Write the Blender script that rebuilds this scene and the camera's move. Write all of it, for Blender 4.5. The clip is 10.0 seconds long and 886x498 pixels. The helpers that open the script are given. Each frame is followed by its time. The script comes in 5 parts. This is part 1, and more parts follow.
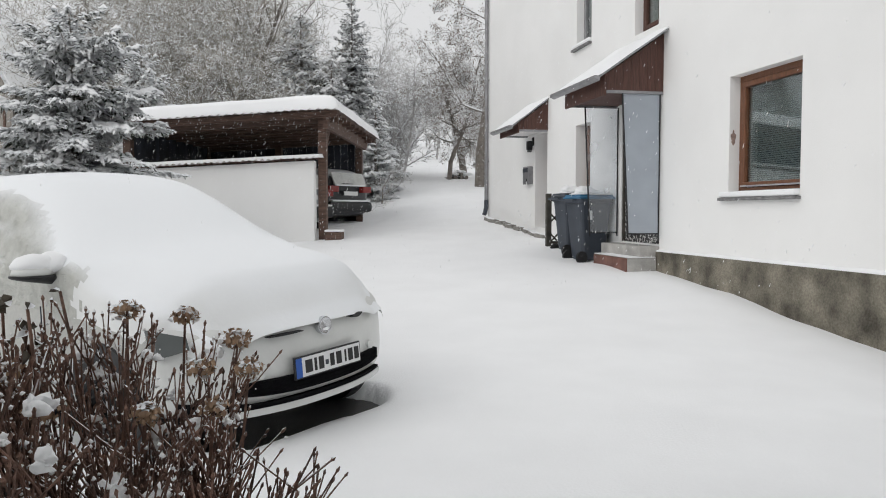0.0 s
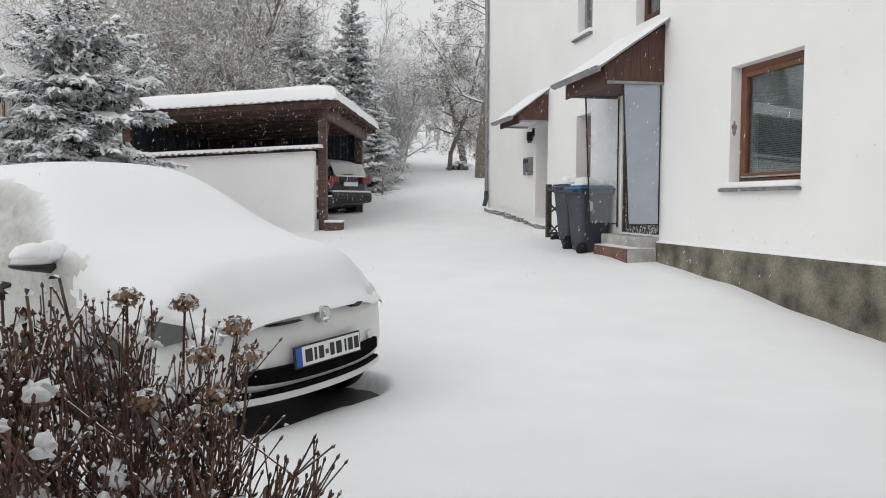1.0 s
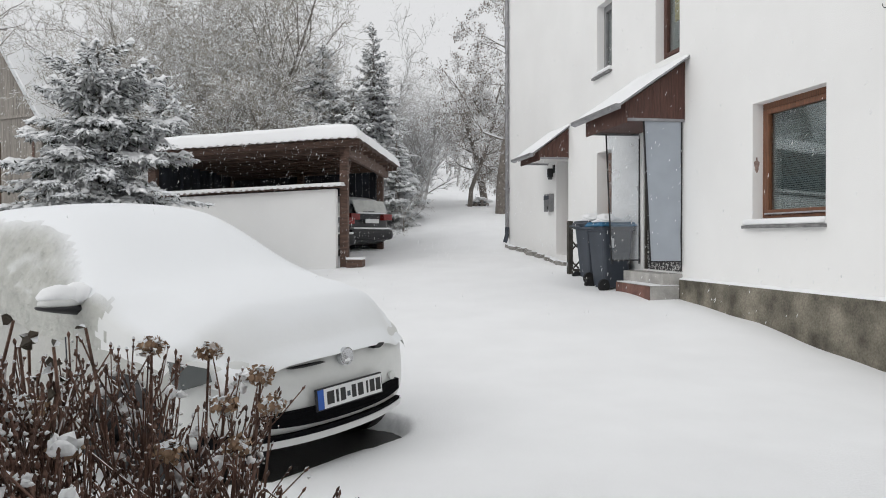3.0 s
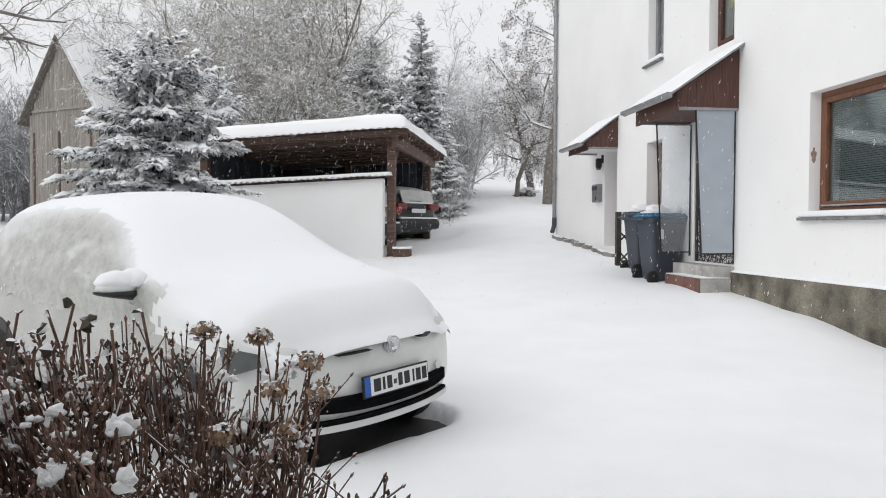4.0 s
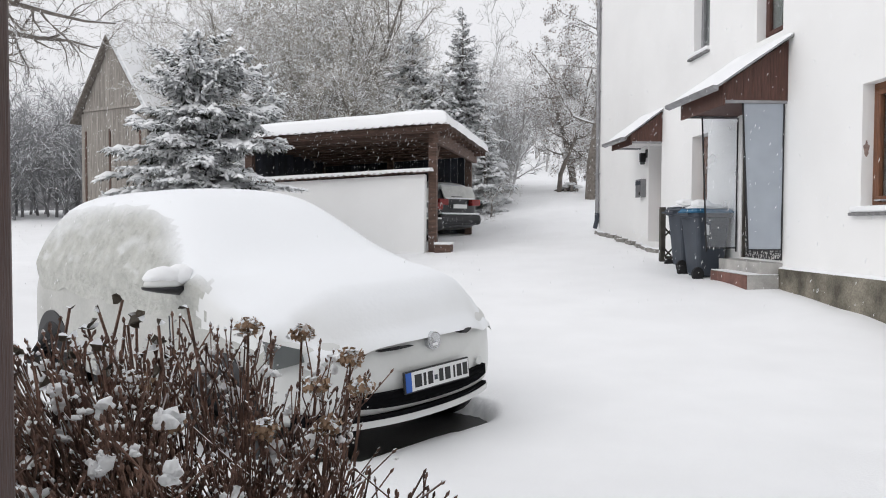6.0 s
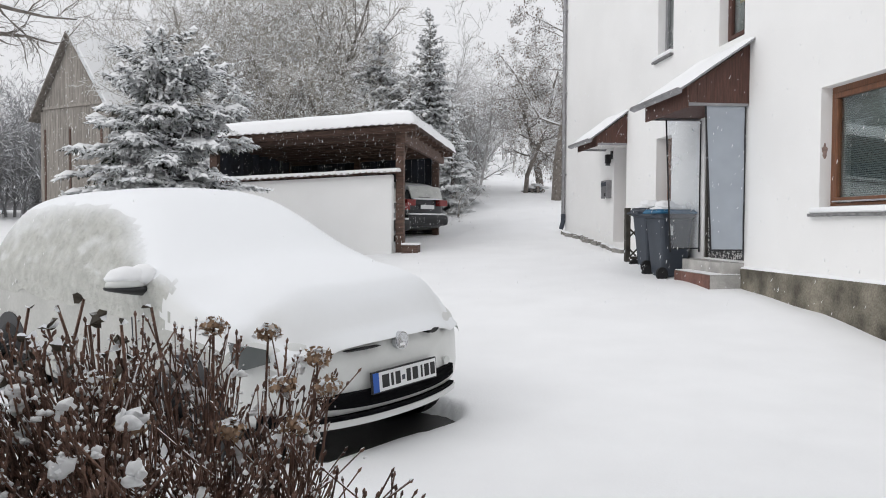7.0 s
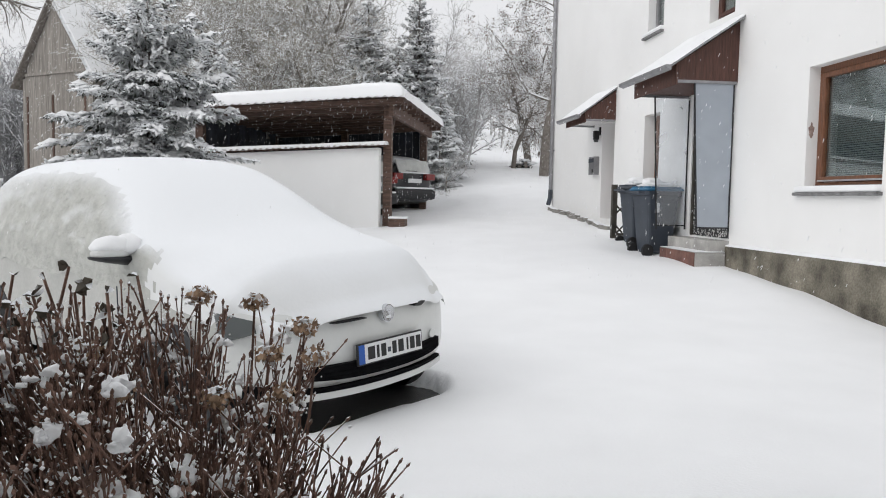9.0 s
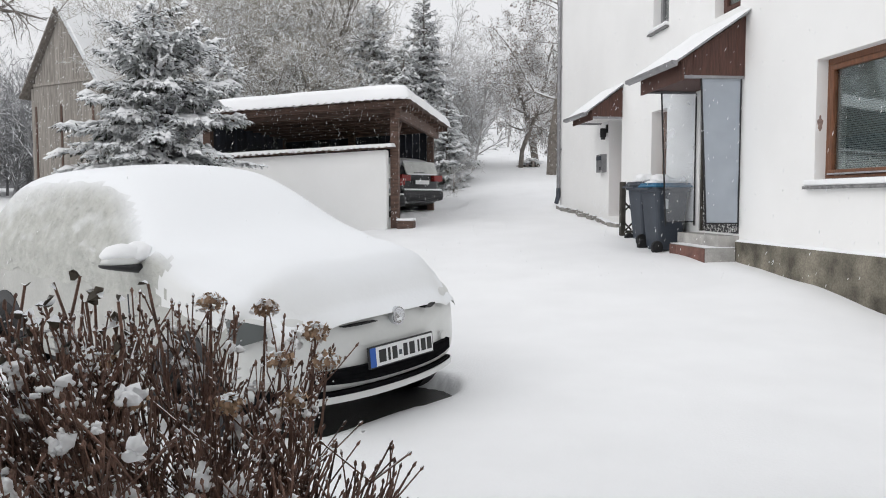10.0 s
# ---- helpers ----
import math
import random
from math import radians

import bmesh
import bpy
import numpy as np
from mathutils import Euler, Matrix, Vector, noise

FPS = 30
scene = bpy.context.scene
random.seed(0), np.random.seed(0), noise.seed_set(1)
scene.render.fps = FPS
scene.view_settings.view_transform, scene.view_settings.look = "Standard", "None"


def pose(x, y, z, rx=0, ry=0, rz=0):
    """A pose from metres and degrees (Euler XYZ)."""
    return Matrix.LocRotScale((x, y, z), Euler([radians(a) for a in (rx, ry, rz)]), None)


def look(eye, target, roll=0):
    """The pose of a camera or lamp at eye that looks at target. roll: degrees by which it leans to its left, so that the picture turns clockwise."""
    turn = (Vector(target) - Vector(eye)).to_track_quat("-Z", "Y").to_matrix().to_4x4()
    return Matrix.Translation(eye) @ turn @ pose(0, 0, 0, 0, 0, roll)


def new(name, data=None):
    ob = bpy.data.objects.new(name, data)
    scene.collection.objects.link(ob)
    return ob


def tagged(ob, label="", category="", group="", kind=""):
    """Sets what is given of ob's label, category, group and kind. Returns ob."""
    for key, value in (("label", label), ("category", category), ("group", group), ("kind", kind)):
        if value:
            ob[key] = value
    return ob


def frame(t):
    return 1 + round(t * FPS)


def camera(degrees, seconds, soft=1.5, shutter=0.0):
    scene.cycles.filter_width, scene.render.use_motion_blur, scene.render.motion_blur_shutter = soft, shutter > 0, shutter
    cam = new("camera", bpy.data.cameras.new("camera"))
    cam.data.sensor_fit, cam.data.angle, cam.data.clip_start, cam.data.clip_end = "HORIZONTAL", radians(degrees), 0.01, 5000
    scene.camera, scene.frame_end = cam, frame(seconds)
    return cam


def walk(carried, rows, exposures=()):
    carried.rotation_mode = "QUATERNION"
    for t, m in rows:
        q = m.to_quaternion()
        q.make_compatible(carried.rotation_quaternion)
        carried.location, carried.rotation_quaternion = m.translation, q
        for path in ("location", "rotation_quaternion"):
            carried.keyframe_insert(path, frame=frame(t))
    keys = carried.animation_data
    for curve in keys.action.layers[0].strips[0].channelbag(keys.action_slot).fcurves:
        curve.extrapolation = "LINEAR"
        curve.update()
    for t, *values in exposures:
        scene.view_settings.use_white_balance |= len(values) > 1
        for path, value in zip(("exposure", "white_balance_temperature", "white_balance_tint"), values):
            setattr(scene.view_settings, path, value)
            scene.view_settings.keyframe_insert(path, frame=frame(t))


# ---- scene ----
cam = camera(60.1, 10.0, soft=1.0)

PATH = [
    (0, (0.0, -0.002, 1.256), (0.395, 1.956, 1.157), -0.0),
    (0.5, (-0.001, 0.006, 1.252), (0.394, 1.963, 1.145), 0.0),
    (1, (0.0, 0.003, 1.247), (0.395, 1.96, 1.125), 0.1),
    (1.5, (0.004, 0.0, 1.259), (0.403, 1.956, 1.138), 0.1),
    (2, (-0.002, 0.001, 1.276), (0.406, 1.959, 1.237), -0.1),
    (3.5, (-0.008, 0.015, 1.28), (0.278, 1.994, 1.25), 0.0),
    (4, (-0.012, 0.015, 1.277), (0.212, 2.002, 1.221), 0.3),
    (4.5, (-0.014, 0.021, 1.281), (0.135, 2.014, 1.218), 0.6),
    (5, (-0.015, 0.018, 1.283), (0.086, 2.015, 1.219), 0.6),
    (5.2, (-0.014, 0.016, 1.283), (0.068, 2.014, 1.214), 0.4),
    (6.5, (-0.005, 0.011, 1.28), (0.154, 2.004, 1.213), 0.2),
    (7, (-0.009, 0.013, 1.276), (0.192, 2.002, 1.21), 0.3),
    (7.5, (-0.005, -0.003, 1.27), (0.212, 1.984, 1.191), 0.3),
    (8, (-0.011, 0.015, 1.263), (0.223, 1.998, 1.158), 1.0),
    (8.5, (-0.013, 0.015, 1.264), (0.224, 1.997, 1.141), 1.3),
    (9, (-0.011, 0.009, 1.27), (0.225, 1.991, 1.138), 1.1),
    (9.5, (-0.013, 0.013, 1.274), (0.203, 1.997, 1.143), 0.1),
    (10, (-0.012, 0.014, 1.273), (0.201, 1.999, 1.143), -0.1),
]
EXPOSURES = [(0, -0.14, 6500, 10), (1.3, -0.14, 6500, 10), (2.0, -0.30, 6480, 10), (3.5, 0.0, 6450, 10), (4.5, 0.10, 6400, 12), (5.2, 0.11, 6400, 12), (6.5, 0.02, 6400, 12), (7.5, 0.0, 6420, 11), (8.5, 0.0, 6420, 11), (10, 0.05, 6420, 11)]
walk(cam, [(t, look(eye, target, roll)) for t, eye, target, roll in PATH], EXPOSURES)

# ---- world, sun, exposure ----
world = bpy.data.worlds.new("overcast_sky")
scene.world = world
world.use_nodes = True
wn, wl = world.node_tree.nodes, world.node_tree.links
wn.clear()
w_out = wn.new("ShaderNodeOutputWorld")
w_bg = wn.new("ShaderNodeBackground")
w_sky = wn.new("ShaderNodeTexSky")
w_sky.sky_type = 'NISHITA'
w_sky.sun_disc = False
w_sky.sun_elevation = radians(32)
w_sky.sun_rotation = radians(239)
w_sky.dust_density = 6.0
w_co = wn.new("ShaderNodeTexCoord")
w_sep = wn.new("ShaderNodeSeparateXYZ")
w_ramp = wn.new("ShaderNodeMapRange")       # overcast cloud: the zenith is brighter than the horizon
w_ramp.inputs["From Min"].default_value = 0.0
w_ramp.inputs["From Max"].default_value = 1.0
w_ramp.inputs["To Min"].default_value = 8.0
w_ramp.inputs["To Max"].default_value = 9.6
w_cloud = wn.new("ShaderNodeMix")
w_cloud.data_type = 'RGBA'
w_cloud.blend_type = 'MULTIPLY'
w_cloud.inputs["Factor"].default_value = 1.0
w_cloud.inputs["B"].default_value = (0.985, 0.99, 1.0, 1)
w_mix = wn.new("ShaderNodeMix")
w_mix.data_type = 'RGBA'
w_mix.inputs["Factor"].default_value = 0.97
wl.new(w_co.outputs["Generated"], w_sep.inputs[0])
wl.new(w_sep.outputs["Z"], w_ramp.inputs["Value"])
wl.new(w_ramp.outputs["Result"], w_cloud.inputs["A"])
wl.new(w_sky.outputs["Color"], w_mix.inputs["A"])
wl.new(w_cloud.outputs["Result"], w_mix.inputs["B"])
wl.new(w_mix.outputs["Result"], w_bg.inputs["Color"])
w_bg.inputs["Strength"].default_value = 0.1
wl.new(w_bg.outputs[0], w_out.inputs["Surface"])

sun_data = bpy.data.lights.new("sun", 'SUN')
sun_data.energy = 0.7
sun_data.angle = radians(40)
sun_data.color = (1.0, 0.985, 0.96)
sun = new("sun", sun_data)
sun.matrix_world = look((-20, -7, 17), (0, 5, 0))


# ---- materials ----
def sock(nt, a, b):
    nt.links.new(a, b)


def surface(name, base, rough=0.7, vary=0.25, scale=6.0, fine=60.0, bump=0.2, metal=0.0, other=None, snow=None,
            streak=None, spec=0.5, per=0.0, gap=0.01, patchy=1.2):
    """A procedural surface: base colour varied at two scales, relief, and optionally snow lying on upward faces."""
    m = bpy.data.materials.new(name)
    m.use_nodes = True
    nt = m.node_tree
    n = nt.nodes
    p = n["Principled BSDF"]
    co = n.new("ShaderNodeTexCoord")
    vec = co.outputs["Object"]
    if streak:
        mp = n.new("ShaderNodeMapping")
        mp.inputs["Scale"].default_value = streak
        sock(nt, vec, mp.inputs["Vector"])
        vec = mp.outputs["Vector"]
    n1 = n.new("ShaderNodeTexNoise")
    n1.inputs["Scale"].default_value = scale
    n1.inputs["Detail"].default_value = 5
    n2 = n.new("ShaderNodeTexNoise")
    n2.inputs["Scale"].default_value = fine
    n2.inputs["Detail"].default_value = 3
    sock(nt, vec, n1.inputs["Vector"])
    sock(nt, vec, n2.inputs["Vector"])
    r1 = n.new("ShaderNodeMapRange")
    r1.inputs["From Min"].default_value = 0.3
    r1.inputs["From Max"].default_value = 0.7
    sock(nt, n1.outputs["Fac"], r1.inputs["Value"])
    lo = tuple(c * (1 - vary) for c in base)
    hi = other if other else tuple(min(1, c * (1 + vary)) for c in base)
    mix = n.new("ShaderNodeMix")
    mix.data_type = 'RGBA'
    mix.inputs["A"].default_value = (*lo, 1)
    mix.inputs["B"].default_value = (*hi, 1)
    sock(nt, r1.outputs["Result"], mix.inputs["Factor"])
    grain = n.new("ShaderNodeMix")
    grain.data_type = 'RGBA'
    grain.blend_type = 'OVERLAY'
    grain.inputs["Factor"].default_value = min(0.6, vary)
    sock(nt, mix.outputs["Result"], grain.inputs["A"])
    sock(nt, n2.outputs["Fac"], grain.inputs["B"])
    colour = grain.outputs["Result"]
    if per:
        info = n.new("ShaderNodeObjectInfo")
        hsv = n.new("ShaderNodeHueSaturation")
        mr = n.new("ShaderNodeMapRange")
        mr.inputs["To Min"].default_value = 1 - per
        mr.inputs["To Max"].default_value = 1 + per
        sock(nt, info.outputs["Random"], mr.inputs["Value"])
        sock(nt, mr.outputs["Result"], hsv.inputs["Value"])
        sock(nt, colour, hsv.inputs["Color"])
        colour = hsv.outputs["Color"]
    p.inputs["Roughness"].default_value = rough
    p.inputs["Metallic"].default_value = metal
    p.inputs["Specular IOR Level"].default_value = spec
    if snow:
        amount, soft = snow
        geo = n.new("ShaderNodeNewGeometry")
        sep = n.new("ShaderNodeSeparateXYZ")
        sock(nt, geo.outputs["Normal"], sep.inputs[0])
        n3 = n.new("ShaderNodeTexNoise")
        n3.inputs["Scale"].default_value = 3.5
        n3.inputs["Detail"].default_value = 4
        sock(nt, co.outputs["Object"], n3.inputs["Vector"])
        add = n.new("ShaderNodeMath")
        add.operation = 'MULTIPLY_ADD'
        sock(nt, n3.outputs["Fac"], add.inputs[0])
        add.inputs[1].default_value = patchy
        sock(nt, sep.outputs["Z"], add.inputs[2])
        mr = n.new("ShaderNodeMapRange")
        mr.inputs["From Min"].default_value = 0.6 + amount
        mr.inputs["From Max"].default_value = 0.6 + amount + soft
        sock(nt, add.outputs[0], mr.inputs["Value"])
        top = n.new("ShaderNodeMix")
        top.data_type = 'RGBA'
        sock(nt, mr.outputs["Result"], top.inputs["Factor"])
        sock(nt, colour, top.inputs["A"])
        top.inputs["B"].default_value = (0.86, 0.88, 0.9, 1)
        colour = top.outputs["Result"]
    sock(nt, colour, p.inputs["Base Color"])
    if bump:
        b = n.new("ShaderNodeBump")
        b.inputs["Strength"].default_value = bump
        b.inputs["Distance"].default_value = gap
        ad = n.new("ShaderNodeMath")
        ad.operation = 'ADD'
        sock(nt, n1.outputs["Fac"], ad.inputs[0])
        sock(nt, n2.outputs["Fac"], ad.inputs[1])
        sock(nt, ad.outputs[0], b.inputs["Height"])
        sock(nt, b.outputs[0], p.inputs["Normal"])
    return m


SNOW = surface("snow", (0.91, 0.92, 0.93), 0.65, 0.025, 1.3, 55, 0.25, gap=0.012, spec=0.2)
CRUST = surface("frost_crust", (0.63, 0.64, 0.615), 0.7, 0.10, 5.0, 38, 0.9, gap=0.02, spec=0.2)
# lumpy frost, its grey deepened to hold the shade on the cabin sides
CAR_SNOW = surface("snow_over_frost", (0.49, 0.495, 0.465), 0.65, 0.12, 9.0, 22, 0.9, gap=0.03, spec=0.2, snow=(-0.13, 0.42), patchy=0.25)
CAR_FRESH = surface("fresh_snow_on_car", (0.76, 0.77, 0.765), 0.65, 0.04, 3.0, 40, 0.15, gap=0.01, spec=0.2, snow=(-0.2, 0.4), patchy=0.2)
PLASTER = surface("white_plaster", (0.89, 0.89, 0.88), 0.9, 0.03, 0.7, 90, 0.35, gap=0.006, spec=0.2)
REVEAL = surface("reveal_plaster", (0.76, 0.75, 0.74), 0.9, 0.05, 2.0, 90, 0.3, gap=0.004, spec=0.2)
PLINTH = surface("plinth_concrete", (0.15, 0.138, 0.112), 0.92, 0.5, 2.6, 45, 0.9, other=(0.31, 0.285, 0.23), gap=0.015, spec=0.2)
CONCRETE = surface("grey_concrete", (0.42, 0.41, 0.39), 0.9, 0.25, 4, 60, 0.5)
WOOD = surface("brown_stained_wood", (0.085, 0.036, 0.026), 0.6, 0.35, 5, 70, 0.5, streak=(9, 9, 0.8), gap=0.004)
CARPORT_WOOD = surface("weathered_brown_wood", (0.10, 0.060, 0.045), 0.75, 0.4, 5, 60, 0.5, streak=(1, 1, 6), per=0.2)
FRAME_WOOD = surface("varnished_window_wood", (0.165, 0.068, 0.033), 0.45, 0.35, 7, 80, 0.3, streak=(8, 8, 0.8), gap=0.003)
JAMB_WOOD = surface("dark_brown_jamb", (0.085, 0.036, 0.027), 0.5, 0.3, 5, 60, 0.3, streak=(8, 8, 0.8), gap=0.003)
BARN_WOOD = surface("grey_weathered_boards", (0.27, 0.25, 0.225), 0.9, 0.3, 3, 30, 0.6, streak=(5, 5, 0.5), per=0.12)
DARK = surface("interior_shade", (0.018, 0.02, 0.026), 0.9, 0.4, 3, 30, 0.3)
SHADE_LINING = surface("shade_board_lining", (0.03, 0.034, 0.045), 0.9, 0.4, 3, 30, 0.3, per=0.3)
TRELLIS_WOOD = surface("weathered_trellis_wood", (0.055, 0.050, 0.042), 0.85, 0.4, 6, 60, 0.4, snow=(0.4, 0.2))
ZINC = surface("zinc_sheet", (0.30, 0.30, 0.31), 0.45, 0.2, 5, 60, 0.1, metal=0.6)
STONE = surface("grey_sill_stone", (0.20, 0.20, 0.20), 0.8, 0.4, 18, 90, 0.5)
BRICK = surface("red_brown_step_tile", (0.17, 0.085, 0.068), 0.8, 0.35, 6, 60, 0.5, per=0.2)
BIN_GREY = surface("dark_grey_plastic", (0.046, 0.056, 0.073), 0.5, 0.15, 4, 80, 0.1)
BIN_BLUE = surface("blue_plastic_lid", (0.02, 0.13, 0.25), 0.45, 0.15, 4, 80, 0.1)
RUBBER = surface("black_rubber", (0.016, 0.016, 0.017), 0.8, 0.3, 8, 70, 0.3)
BLACK = surface("black_plastic", (0.012, 0.012, 0.014), 0.5, 0.2, 8, 70, 0.1)
GRILLE = surface("matt_black_grille", (0.007, 0.007, 0.008), 0.95, 0.3, 8, 70, 0.1, spec=0.05)
CHROME = surface("bright_metal", (0.62, 0.63, 0.65), 0.22, 0.06, 6, 60, 0.03, metal=1.0)
RIM = surface("silver_rim", (0.45, 0.46, 0.47), 0.4, 0.1, 6, 60, 0.03, metal=0.8)
PAINT = surface("white_car_paint", (0.66, 0.67, 0.655), 0.3, 0.05, 2.5, 40, 0.05)
# shaded copy of the white car paint, for the flanks
PAINT_SHADED = surface("white_paint_shaded_flank", (0.43, 0.435, 0.41), 0.4, 0.12, 2.5, 40, 0.06, other=(0.50, 0.50, 0.475))
PAINT_DARK = surface("dark_car_paint", (0.03, 0.032, 0.036), 0.3, 0.1, 2, 40, 0.03, snow=(0.35, 0.2))
PAINT_SILVER = surface("silver_car_paint", (0.30, 0.31, 0.32), 0.35, 0.1, 2, 40, 0.03, metal=0.5, snow=(0.35, 0.2))
TAIL = surface("red_tail_lamp", (0.22, 0.028, 0.026), 0.25, 0.1, 6, 60, 0.03)
PLATE_WHITE = surface("plate_white", (0.74, 0.75, 0.75), 0.4, 0.03, 6, 60, 0.02)
PLATE_BLUE = surface("plate_blue", (0.02, 0.10, 0.42), 0.4, 0.05, 6, 60, 0.02)
INK = surface("plate_black", (0.015, 0.015, 0.016), 0.5, 0.1, 8, 70, 0.02)
ASPHALT = surface("wet_asphalt", (0.028, 0.027, 0.027), 0.6, 0.35, 3, 90, 0.6)
# bark tone lightened to carry the haze over the trees
BARK = surface("dark_bark", (0.19, 0.17, 0.15), 0.95, 0.35, 8, 50, 0.7, snow=(0.30, 0.25), gap=0.02)
TWIG = surface("snowy_twigs", (0.21, 0.187, 0.163), 0.95, 0.3, 4, 40, 0.0, snow=(-0.02, 0.35))
DARK_TWIG = surface("dark_snowy_twigs", (0.23, 0.21, 0.19), 0.95, 0.3, 4, 40, 0.0, snow=(0.12, 0.3))
OLIVE_TWIG = surface("olive_snowy_twigs", (0.33, 0.307, 0.262), 0.95, 0.3, 4, 40, 0.0, snow=(-0.04, 0.3))
# snowy far twigs and brush, with distance haze mixed into the base colours
FAR_TWIG = surface("frosted_hazy_twigs", (0.42, 0.41, 0.40), 0.95, 0.2, 2, 30, 0.0, snow=(-0.05, 0.4))
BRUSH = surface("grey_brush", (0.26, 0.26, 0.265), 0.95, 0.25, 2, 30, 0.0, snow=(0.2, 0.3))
NEEDLE = surface("snowy_spruce_needles", (0.045, 0.051, 0.041), 0.85, 0.35, 4, 40, 0.0, snow=(0.15, 0.40))
DEAD_LEAF = surface("brown_dead_leaves", (0.26, 0.215, 0.18), 0.9, 0.4, 6, 40, 0.0, snow=(0.2, 0.25))
STEM = surface("brown_stems", (0.095, 0.053, 0.041), 0.75, 0.5, 14, 90, 0.3, other=(0.26, 0.15, 0.11), gap=0.002, snow=(0.5, 0.15))
LEAF = surface("withered_dark_leaf", (0.075, 0.062, 0.045), 0.7, 0.4, 12, 80, 0.2, snow=(0.45, 0.1))
PETAL = surface("dried_flower", (0.30, 0.18, 0.11), 0.85, 0.4, 20, 120, 0.2, other=(0.55, 0.38, 0.25), snow=(0.45, 0.2))
CURTAIN = surface("yellow_curtain", (0.5, 0.38, 0.12), 0.8, 0.2, 5, 50, 0.2)
BLIND = surface("grey_blind", (0.25, 0.275, 0.28), 0.6, 0.1, 5, 50, 0.1)


def glass_mat(name, tint, rough, through_amount):
    m = bpy.data.materials.new(name)
    m.use_nodes = True
    nt = m.node_tree
    p = nt.nodes["Principled BSDF"]
    p.inputs["Base Color"].default_value = (*tint, 1)
    p.inputs["Roughness"].default_value = rough
    p.inputs["IOR"].default_value = 1.5
    p.inputs["Transmission Weight"].default_value = through_amount
    return m


GLASS = glass_mat("window_glass", (0.85, 0.9, 0.9), 0.02, 1.0)
CAR_GLASS = glass_mat("car_glass", (0.04, 0.045, 0.05), 0.08, 0.0)
FROST_GLASS = surface("frosted_side_glass", (0.42, 0.44, 0.43), 0.35, 0.15, 6, 70, 0.2)
LAMP_GLASS = glass_mat("headlamp_glass", (0.10, 0.11, 0.11), 0.1, 0.0)


def sheet_mat(name, colour, lo, hi):
    """Milky plastic film, half see-through."""
    m = bpy.data.materials.new(name)
    m.use_nodes = True
    nt = m.node_tree
    n = nt.nodes
    p = n["Principled BSDF"]
    p.inputs["Base Color"].default_value = (*colour, 1)
    p.inputs["Roughness"].default_value = 0.35
    tr = n.new("ShaderNodeBsdfTransparent")
    tr.inputs["Color"].default_value = (0.9, 0.93, 0.96, 1)
    mx = n.new("ShaderNodeMixShader")
    no = n.new("ShaderNodeTexNoise")
    no.inputs["Scale"].default_value = 3
    co = n.new("ShaderNodeTexCoord")
    sock(nt, co.outputs["Object"], no.inputs["Vector"])
    mr = n.new("ShaderNodeMapRange")
    mr.inputs["To Min"].default_value = lo
    mr.inputs["To Max"].default_value = hi
    sock(nt, no.outputs["Fac"], mr.inputs["Value"])
    sock(nt, mr.outputs["Result"], mx.inputs["Fac"])
    sock(nt, tr.outputs[0], mx.inputs[1])
    sock(nt, p.outputs[0], mx.inputs[2])
    sock(nt, mx.outputs[0], n["Material Output"].inputs["Surface"])
    return m


FILM = sheet_mat("milky_plastic_film", (0.80, 0.82, 0.84), 0.16, 0.34)
FILM_GREY = sheet_mat("grey_plastic_film", (0.46, 0.51, 0.57), 0.62, 0.82)


def speckle_mat():
    """Dark door glass with a pale speckled ornament."""
    m = bpy.data.materials.new("speckled_door_ornament")
    m.use_nodes = True
    nt = m.node_tree
    n = nt.nodes
    p = n["Principled BSDF"]
    co = n.new("ShaderNodeTexCoord")
    v = n.new("ShaderNodeTexVoronoi")
    v.inputs["Scale"].default_value = 26
    sock(nt, co.outputs["Object"], v.inputs["Vector"])
    r = n.new("ShaderNodeMapRange")
    r.inputs["From Min"].default_value = 0.36
    r.inputs["From Max"].default_value = 0.46
    sock(nt, v.outputs["Distance"], r.inputs["Value"])
    mx = n.new("ShaderNodeMix")
    mx.data_type = 'RGBA'
    mx.inputs["A"].default_value = (0.62, 0.62, 0.61, 1)
    mx.inputs["B"].default_value = (0.015, 0.015, 0.018, 1)
    sock(nt, r.outputs["Result"], mx.inputs["Factor"])
    sock(nt, mx.outputs["Result"], p.inputs["Base Color"])
    p.inputs["Roughness"].default_value = 0.4
    return m


SPECKLE = speckle_mat()


# ---- building helpers ----
def link_mesh(name, me, material, parent=None, label="", smooth=False):
    ob = new(name, me)
    me.materials.append(material)
    if smooth:
        me.polygons.foreach_set("use_smooth", [True] * len(me.polygons))
    if parent:
        ob.parent = parent
    if label:
        ob["label"] = label
    return ob


def part(name, bm, material, parent=None, label="", smooth=False):
    me = bpy.data.meshes.new(name)
    bmesh.ops.recalc_face_normals(bm, faces=bm.faces)
    bm.to_mesh(me)
    bm.free()
    return link_mesh(name, me, material, parent, label, smooth)


def raw(name, verts, faces, material, parent=None, label="", smooth=False):
    me = bpy.data.meshes.new(name)
    me.from_pydata(verts, [], faces)
    me.update()
    return link_mesh(name, me, material, parent, label, smooth)


def thing(name, m, label, category, group="", kind=""):
    ob = new(name)
    ob.matrix_world = m
    ob.empty_display_size = 0.1
    return tagged(ob, label, category, group, kind)


